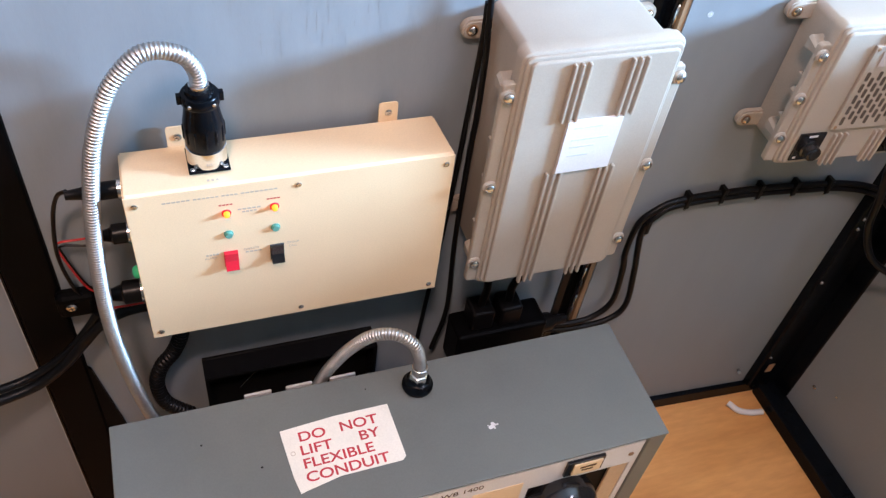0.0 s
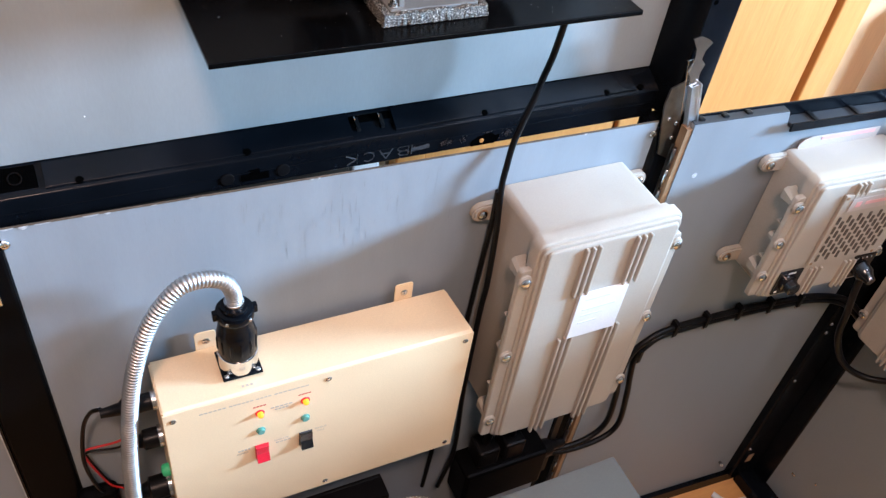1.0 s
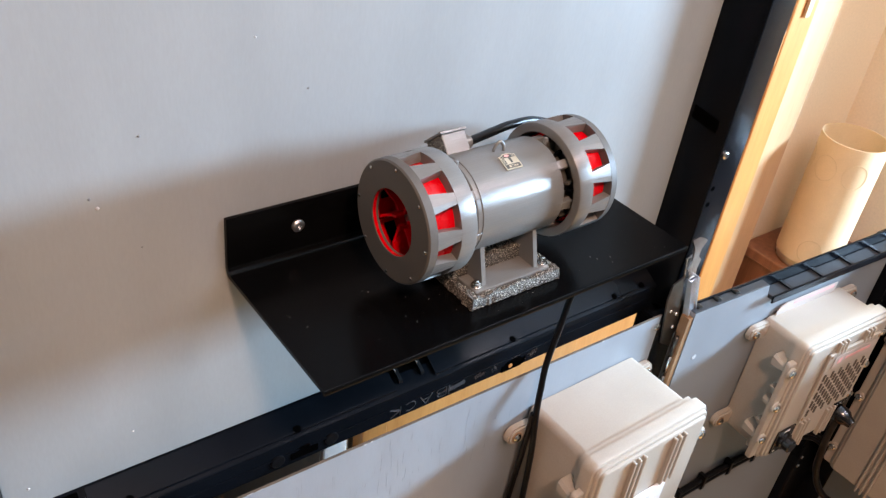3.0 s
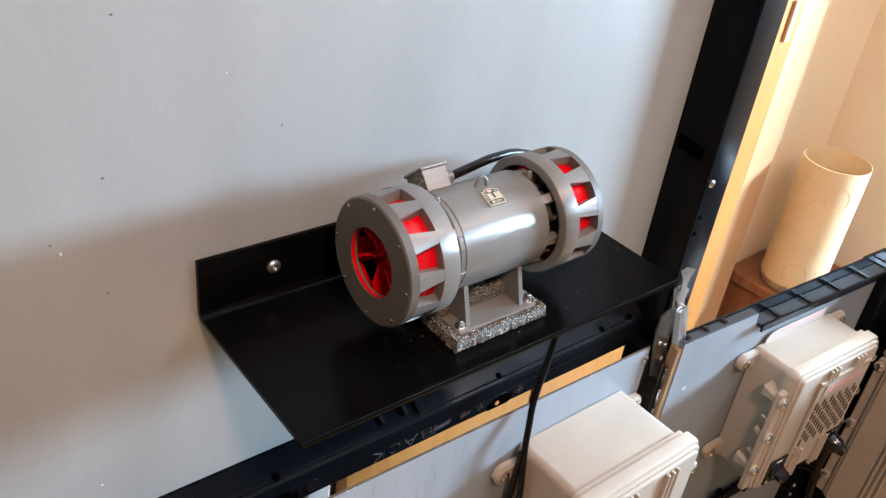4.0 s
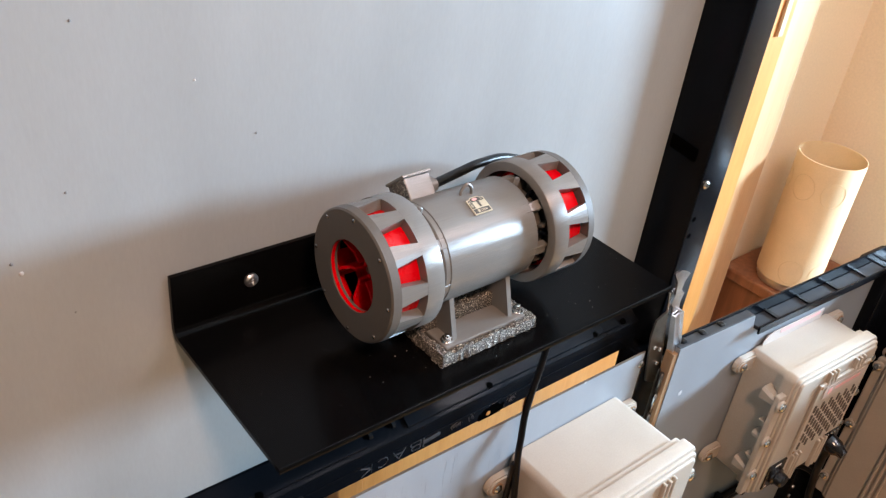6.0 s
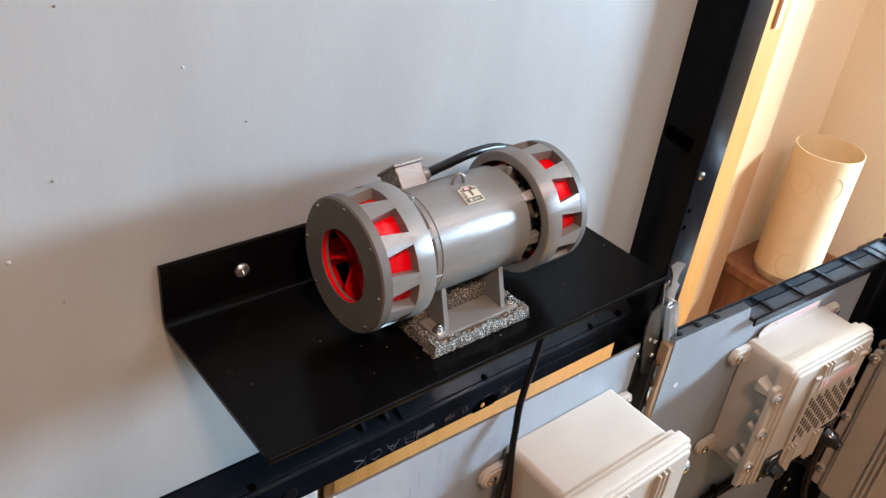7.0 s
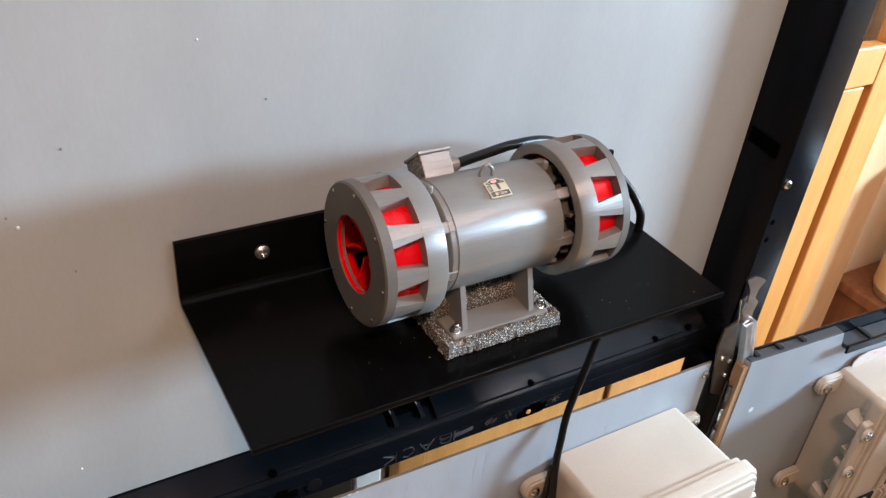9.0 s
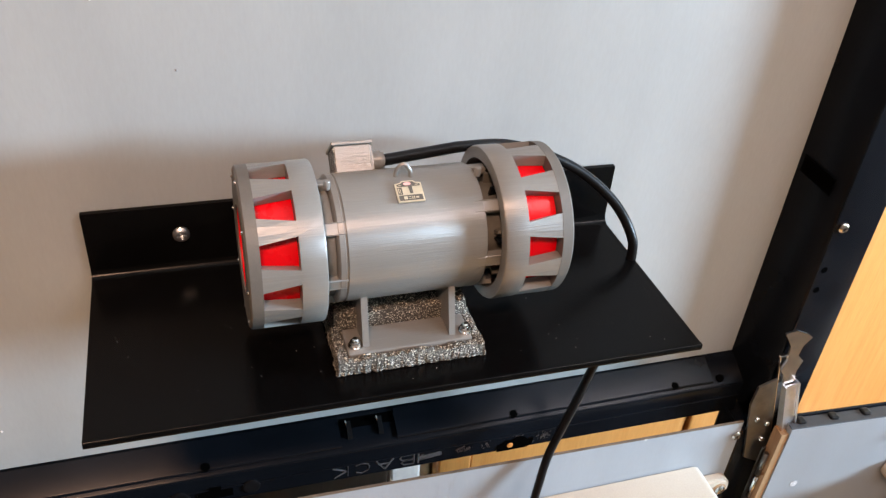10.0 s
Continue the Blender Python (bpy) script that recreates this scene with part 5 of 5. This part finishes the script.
sock = sp_("socket_plate", one_box(0.128, -0.0725, 0.012, 0.162, -0.0702, 0.050, bevel=0.0006), BLACK_GLOSS, slid)
sp_("plug", lathe(bmesh.new(), (0.145, -0.0725, 0.028), (0, -1, -0.15), [(0, 0.012), (0.012, 0.0115), (0.017, 0.008), (0.024, 0.006)], 24), BLACK_GLOSS, sock)
for k in range(4):
    sp_("pin", lathe(bmesh.new(), (0.133 + 0.007 * k, -0.0725, 0.0455), (0, -1, 0), [(0, 0.0015), (0.001, 0.001)], 8), CHROME, sock)
# a printed card stands between the small enclosure and the board
card = thing("caution_card", (0.76, 0.047, 0.80), "white card with red heading behind the small enclosure", "card", turn=pose(0, 0, 0, 0, 0, -3.5))
for nm, bm, mt in (("card", extrude_profile(bmesh.new(), [(-0.044, -0.02), (0.075, -0.02), (0.075, 0.0360), (-0.026, 0.0360), (-0.036, 0.0335), (-0.042, 0.028)], 1, -0.0025, -0.0015), CARD), ("print_bar", one_box(-0.012, -0.0029, 0.0300, 0.068, -0.0026, 0.0345), RED_PALE)):
    ob = new(nm, finish(nm, bm, mt))
    ob.parent = card
third, tp_, tlid = enclosure((1.012, -0.018, 0.480), 0.17, 0.28, 0.062, pose(0, 0, 0, 0, 0, -90), "beige enclosure on the side board", ((0.050, 0.110), ((0.0, 0.27),)), (0.036, 0.14, 0.245), (0.04, 0.24))

# ---- cables clipped across the right wing ----
CABLE_DOWN = (((0.505, 0.060, 0.300), (0.5387, 0.050, 0.3066), (0.575, 0.047, 0.316), (0.5985, 0.047, 0.345), (0.5945, 0.047, 0.414), (0.5878, 0.047, 0.4493), (0.5895, 0.047, 0.500), (0.606, 0.0465, 0.5235)),
              ((0.508, 0.060, 0.288), (0.550, 0.050, 0.292), (0.600, 0.046, 0.302), (0.6235, 0.046, 0.330), (0.6142, 0.046, 0.4074), (0.6057, 0.046, 0.4498), (0.6000, 0.046, 0.490), (0.612, 0.046, 0.514)))
for down, dz in zip(CABLE_DOWN, (0.0, -0.0095)):
    solid("clipped_cable", tube(bmesh.new(), list(down) + [(0.642, 0.046, 0.538 + dz), (0.740, 0.042, 0.541 + dz), (0.830, 0.038, 0.536 + dz), (0.900, 0.033, 0.530 + dz), (0.950, 0.018, 0.520 + dz), (0.985, -0.005, 0.49 + dz)], 0.0043, 10, 8), RUBBER, "black cable clipped along the grey wing board", "cable", group="clipped cables")
for x, y, z in ((0.604, 0.047, 0.50), (0.650, 0.046, 0.538), (0.700, 0.0435, 0.540), (0.755, 0.041, 0.540), (0.810, 0.038, 0.538), (0.865, 0.035, 0.534)):
    clip = thing("cable_clip", (x, y, z - 0.012), "small black cable clip", "clip", "cable clips")
    part("band", one_box(x - 0.003, y - 0.0062, z - 0.013, x + 0.003, y + 0.006, z + 0.011, bevel=0.001), RUBBER, clip)
    part("nail", lathe(bmesh.new(), (x, y - 0.002, z - 0.0165), (0, -1, 0), [(0, 0.0018), (0.002, 0.0012)], 8), STEEL, clip)
solid("hanging_cable", tube(bmesh.new(), [(0.850, -0.030, 0.66), (0.880, -0.020, 0.60), (0.905, -0.015, 0.545), (0.915, -0.020, 0.49), (0.930, -0.04, 0.45), (0.955, -0.07, 0.44), (0.99, -0.11, 0.46)], 0.0050, 10, 8), RUBBER, "black cable sagging between the enclosures", "cable")
solid("white_flex", tube(bmesh.new(), [(0.915, 0.012, 0.006), (0.925, -0.006, 0.006), (0.945, -0.016, 0.006), (0.968, -0.020, 0.006)], 0.0055, 10, 8), WHITE, "white flex lying on the wooden floor", "cable")

# ---- black distribution block with plugs ----
block = thing("power_block", (0.42, 0.055, 0.30), "black power block with two plugs under the tall enclosure", "power strip")
part("body", one_box(0.360, 0.030, 0.270, 0.490, 0.078, 0.350, bevel=0.005), MATT, block)
for x in (0.395, 0.435):
    pg = part("plug", one_box(x - 0.016, 0.038, 0.350, x + 0.016, 0.072, 0.385, bevel=0.004), RUBBER, block)
    part("cord", tube(bmesh.new(), [(x, 0.055, 0.383), (x + 0.004, 0.056, 0.42), (x + (0.002 if x < 0.4 else 0.045), 0.062, 0.47), (x + (0.004 if x < 0.4 else 0.06), 0.066, 0.53)], 0.0055, 10, 8), RUBBER, pg)
    for dx in (-0.006, 0.006):
        part("screw", lathe(bmesh.new(), (x + dx, 0.0399, 0.378), (0, -1, 0), [(0, 0.0016), (0.0012, 0.001)], 8), STEEL, pg)
part("end_plug", lathe(bmesh.new(), (0.490, 0.055, 0.315), (1, 0, 0), [(0, 0.015), (0.020, 0.013), (0.026, 0.008), (0.045, 0.006)], 18), RUBBER, block)
part("strap", one_box(0.512, 0.058, 0.24, 0.522, 0.062, 0.56), RUBBER, block)
tray_box = thing("black_tray", (0.145, 0.07, 0.20), "black open tray with white strips behind the grey unit", "tray")
part("back", one_box(0.034, 0.074, 0.20, 0.252, 0.079, 0.352, bevel=0.001), RUBBER, tray_box)
for nm, bb in (("left_side", (0.034, 0.045, 0.20, 0.038, 0.074, 0.352)), ("right_side", (0.248, 0.045, 0.20, 0.252, 0.074, 0.352)), ("top_side", (0.038, 0.045, 0.348, 0.248, 0.074, 0.352))):
    part(nm, one_box(*bb), RUBBER, tray_box)
for x in (0.096, 0.150, 0.209):
    part("white_strip", one_box(x - 0.0175, 0.050, 0.262, x + 0.0175, 0.054, 0.290, bevel=0.001), WHITE, tray_box)
part("wire", tube(bmesh.new(), [(0.076, 0.060, 0.300), (0.095, 0.062, 0.322), (0.118, 0.064, 0.330)], 0.0008, 6, 6), STEEL, tray_box)
screw(tray_box, (0.128, 0.074, 0.318), (0, -1, 0), 0.003, 0.002)

# ---- grey unit standing on the floor in front ----
unit = thing("grey_receiver_unit", (0.22, -0.14, 0.0), "dark grey steel equipment unit with a white front", "unit")
bm = bmesh.new()
box(bm, -0.066, -0.2036, 0.0, 0.512, -0.056, 0.446, bevel=0.002)
part("case", bm, UNIT, unit)
part("top_cover", one_box(-0.067, -0.2125, 0.4464, 0.513, -0.055, 0.4490, bevel=0.0012, seg=3), UNIT, unit)
bm = bmesh.new()
for x0, x1, z0, z1 in ((-0.050, 0.354, 0.02, 0.436), (0.482, 0.4895, 0.02, 0.436), (0.354, 0.482, 0.390, 0.436), (0.354, 0.482, 0.02, 0.230)):
    box(bm, x0, -0.2085, z0, x1, -0.2044, z1)
front = part("front_panel", bm, WHITE, unit)
part("recess", one_box(0.356, -0.2042, 0.232, 0.480, -0.2038, 0.388), MATT, front, "dark recess round the bell")
part("recess_side", one_box(0.458, -0.2080, 0.231, 0.4818, -0.2044, 0.3895, bevel=0.0015), CREAM_WOOD, front)
part("end_trim", one_box(0.490, -0.2115, 0.0, 0.512, -0.2044, 0.4462, bevel=0.001), UNIT, unit)
words("WB 1400", 0.0125, BLACK_GLOSS, Matrix.Translation((0.2475, -0.2087, 0.4300)) @ ON_FRONT, "lettering", front, 0.0001)
part("cream_plate", one_box(0.285, -0.2095, 0.34, 0.345, -0.2086, 0.410, bevel=0.0005), CREAM, front)
part("lamp_holder", one_box(0.3925, -0.2125, 0.4035, 0.4390, -0.2086, 0.4330, bevel=0.0008), BLACK_GLOSS, front)
iv = part("indicator", one_box(0.4000, -0.2145, 0.4070, 0.4355, -0.2126, 0.4300, bevel=0.0008), CREAM, front, "ivory indicator window")
part("print_bar", one_box(0.408, -0.2147, 0.4205, 0.428, -0.2145, 0.4240), BLACK_GLOSS, iv)
part("print_bar", one_box(0.411, -0.2147, 0.4145, 0.425, -0.2145, 0.4175), BLACK_GLOSS, iv)
bm = bmesh.new()
bmesh.ops.create_uvsphere(bm, u_segments=32, v_segments=18, radius=0.043)
for f in bm.faces:
    f.smooth = True
part("bell_dome", bm, BLACK_GLOSS, front, "black glossy dome", at=(0.398, -0.218, 0.352))
screw(front, (0.4775, -0.2086, 0.4120), (0, -1, 0), 0.0035, 0.0016, "rivet", EDGEWOOD)
bm = bmesh.new()
lathe(bm, (0.2575, -0.084, 0.4491), (0, 0, 1), [(0, 0.0165), (0.001, 0.0175), (0.004, 0.0175), (0.006, 0.0150), (0.012, 0.0130), (0.013, 0.011), (0.014, 0.011)], 28)
part("gland", bm, BLACK, unit)
bm = bmesh.new()
lathe(bm, (0.2575, -0.084, 0.463), (0, 0, 1), [(0, 0.0105), (0.010, 0.0105), (0.011, 0.009), (0.020, 0.009)], 6)
part("gland_nut", bm, CHROME, unit)
bm = bmesh.new()
random.seed(7)
for k in range(16):
    a, d = random.uniform(0, 6.28), random.uniform(0, 0.007)
    lathe(bm, (0.3225 + d * math.cos(a), -0.1545 + 0.6 * d * math.sin(a), 0.4490), (0, 0, 1), [(0, random.uniform(0.0006, 0.0026)), (0.0003, 0.0004)], 7)
part("bare_patch", bm, WHITE, unit, "scuffed pale paint patch")
for x, y, r in ((0.02, -0.10, 0.0012), (0.075, -0.14, 0.0013), (0.20, -0.075, 0.0009), (0.118, -0.195, 0.0013)):
    part("speck", lathe(bmesh.new(), (x, y, 0.4490), (0, 0, 1), [(0, r), (0.0003, r * 0.6)], 8), RUBBER, unit)
short_conduit = thing("short_conduit", (0.2575, -0.084, 0.478), "short flexible steel conduit from the grey unit's gland", "conduit")
part("hose", tube(bmesh.new(), [(0.2575, -0.084, 0.478), (0.2560, -0.083, 0.500), (0.2490, -0.079, 0.521), (0.2340, -0.072, 0.533), (0.2195, -0.065, 0.5315), (0.2030, -0.058, 0.520), (0.1870, -0.051, 0.4965), (0.1740, -0.046, 0.4720), (0.1600, -0.042, 0.4400), (0.1500, -0.039, 0.40), (0.147, -0.030, 0.33)], 0.0066, 16, 12, ribs=0.075, pitch=0.0033), CONDUIT, short_conduit)
part("end_sleeve", lathe(bmesh.new(), (0.2575, -0.084, 0.478), (0, 0, 1), [(-0.002, 0.0088), (0.007, 0.0088), (0.0075, 0.0080)], 20), STEEL, short_conduit, "plain steel end sleeve")
sign = thing("warning_label", (0.16, -0.137, 0.4492), "white paper label with red capitals on the grey unit", "label")
bm = bmesh.new()
extrude_profile(bm, [(0.1070, -0.1790), (0.1130, -0.1775), (0.1500, -0.1700), (0.2160, -0.1690), (0.2205, -0.1650), (0.2180, -0.0995), (0.1600, -0.1000), (0.0995, -0.1045), (0.1000, -0.1150), (0.1035, -0.1600)], 2, 0.4494, 0.4499)
part("paper", bm, PAPER, sign)
for x, y, body in ((0.1160, -0.1090, "DO"), (0.1605, -0.1075, "NOT"), (0.1150, -0.1250, "LIFT"), (0.1780, -0.1230, "BY"), (0.1150, -0.1405, "FLEXIBLE"), (0.1150, -0.1560, "CONDUIT")):
    words(body, 0.0158, RED_INK, Matrix.Translation((x, y, 0.4500)) @ Matrix.Rotation(radians(1.5), 4, "Z") @ Matrix.Diagonal((1.21, 1.0, 1.0, 1.0)), "lettering", sign, 0.00005, bold=0.00025)
part("torn_hole", lathe_ring(bmesh.new(), (0.108, -0.1335, 0.4499), (0, 0, 1), [(0, 0.0020), (0.0002, 0.0020), (0.0002, 0.0026), (0, 0.0026)], 16), GREY_INK, sign)
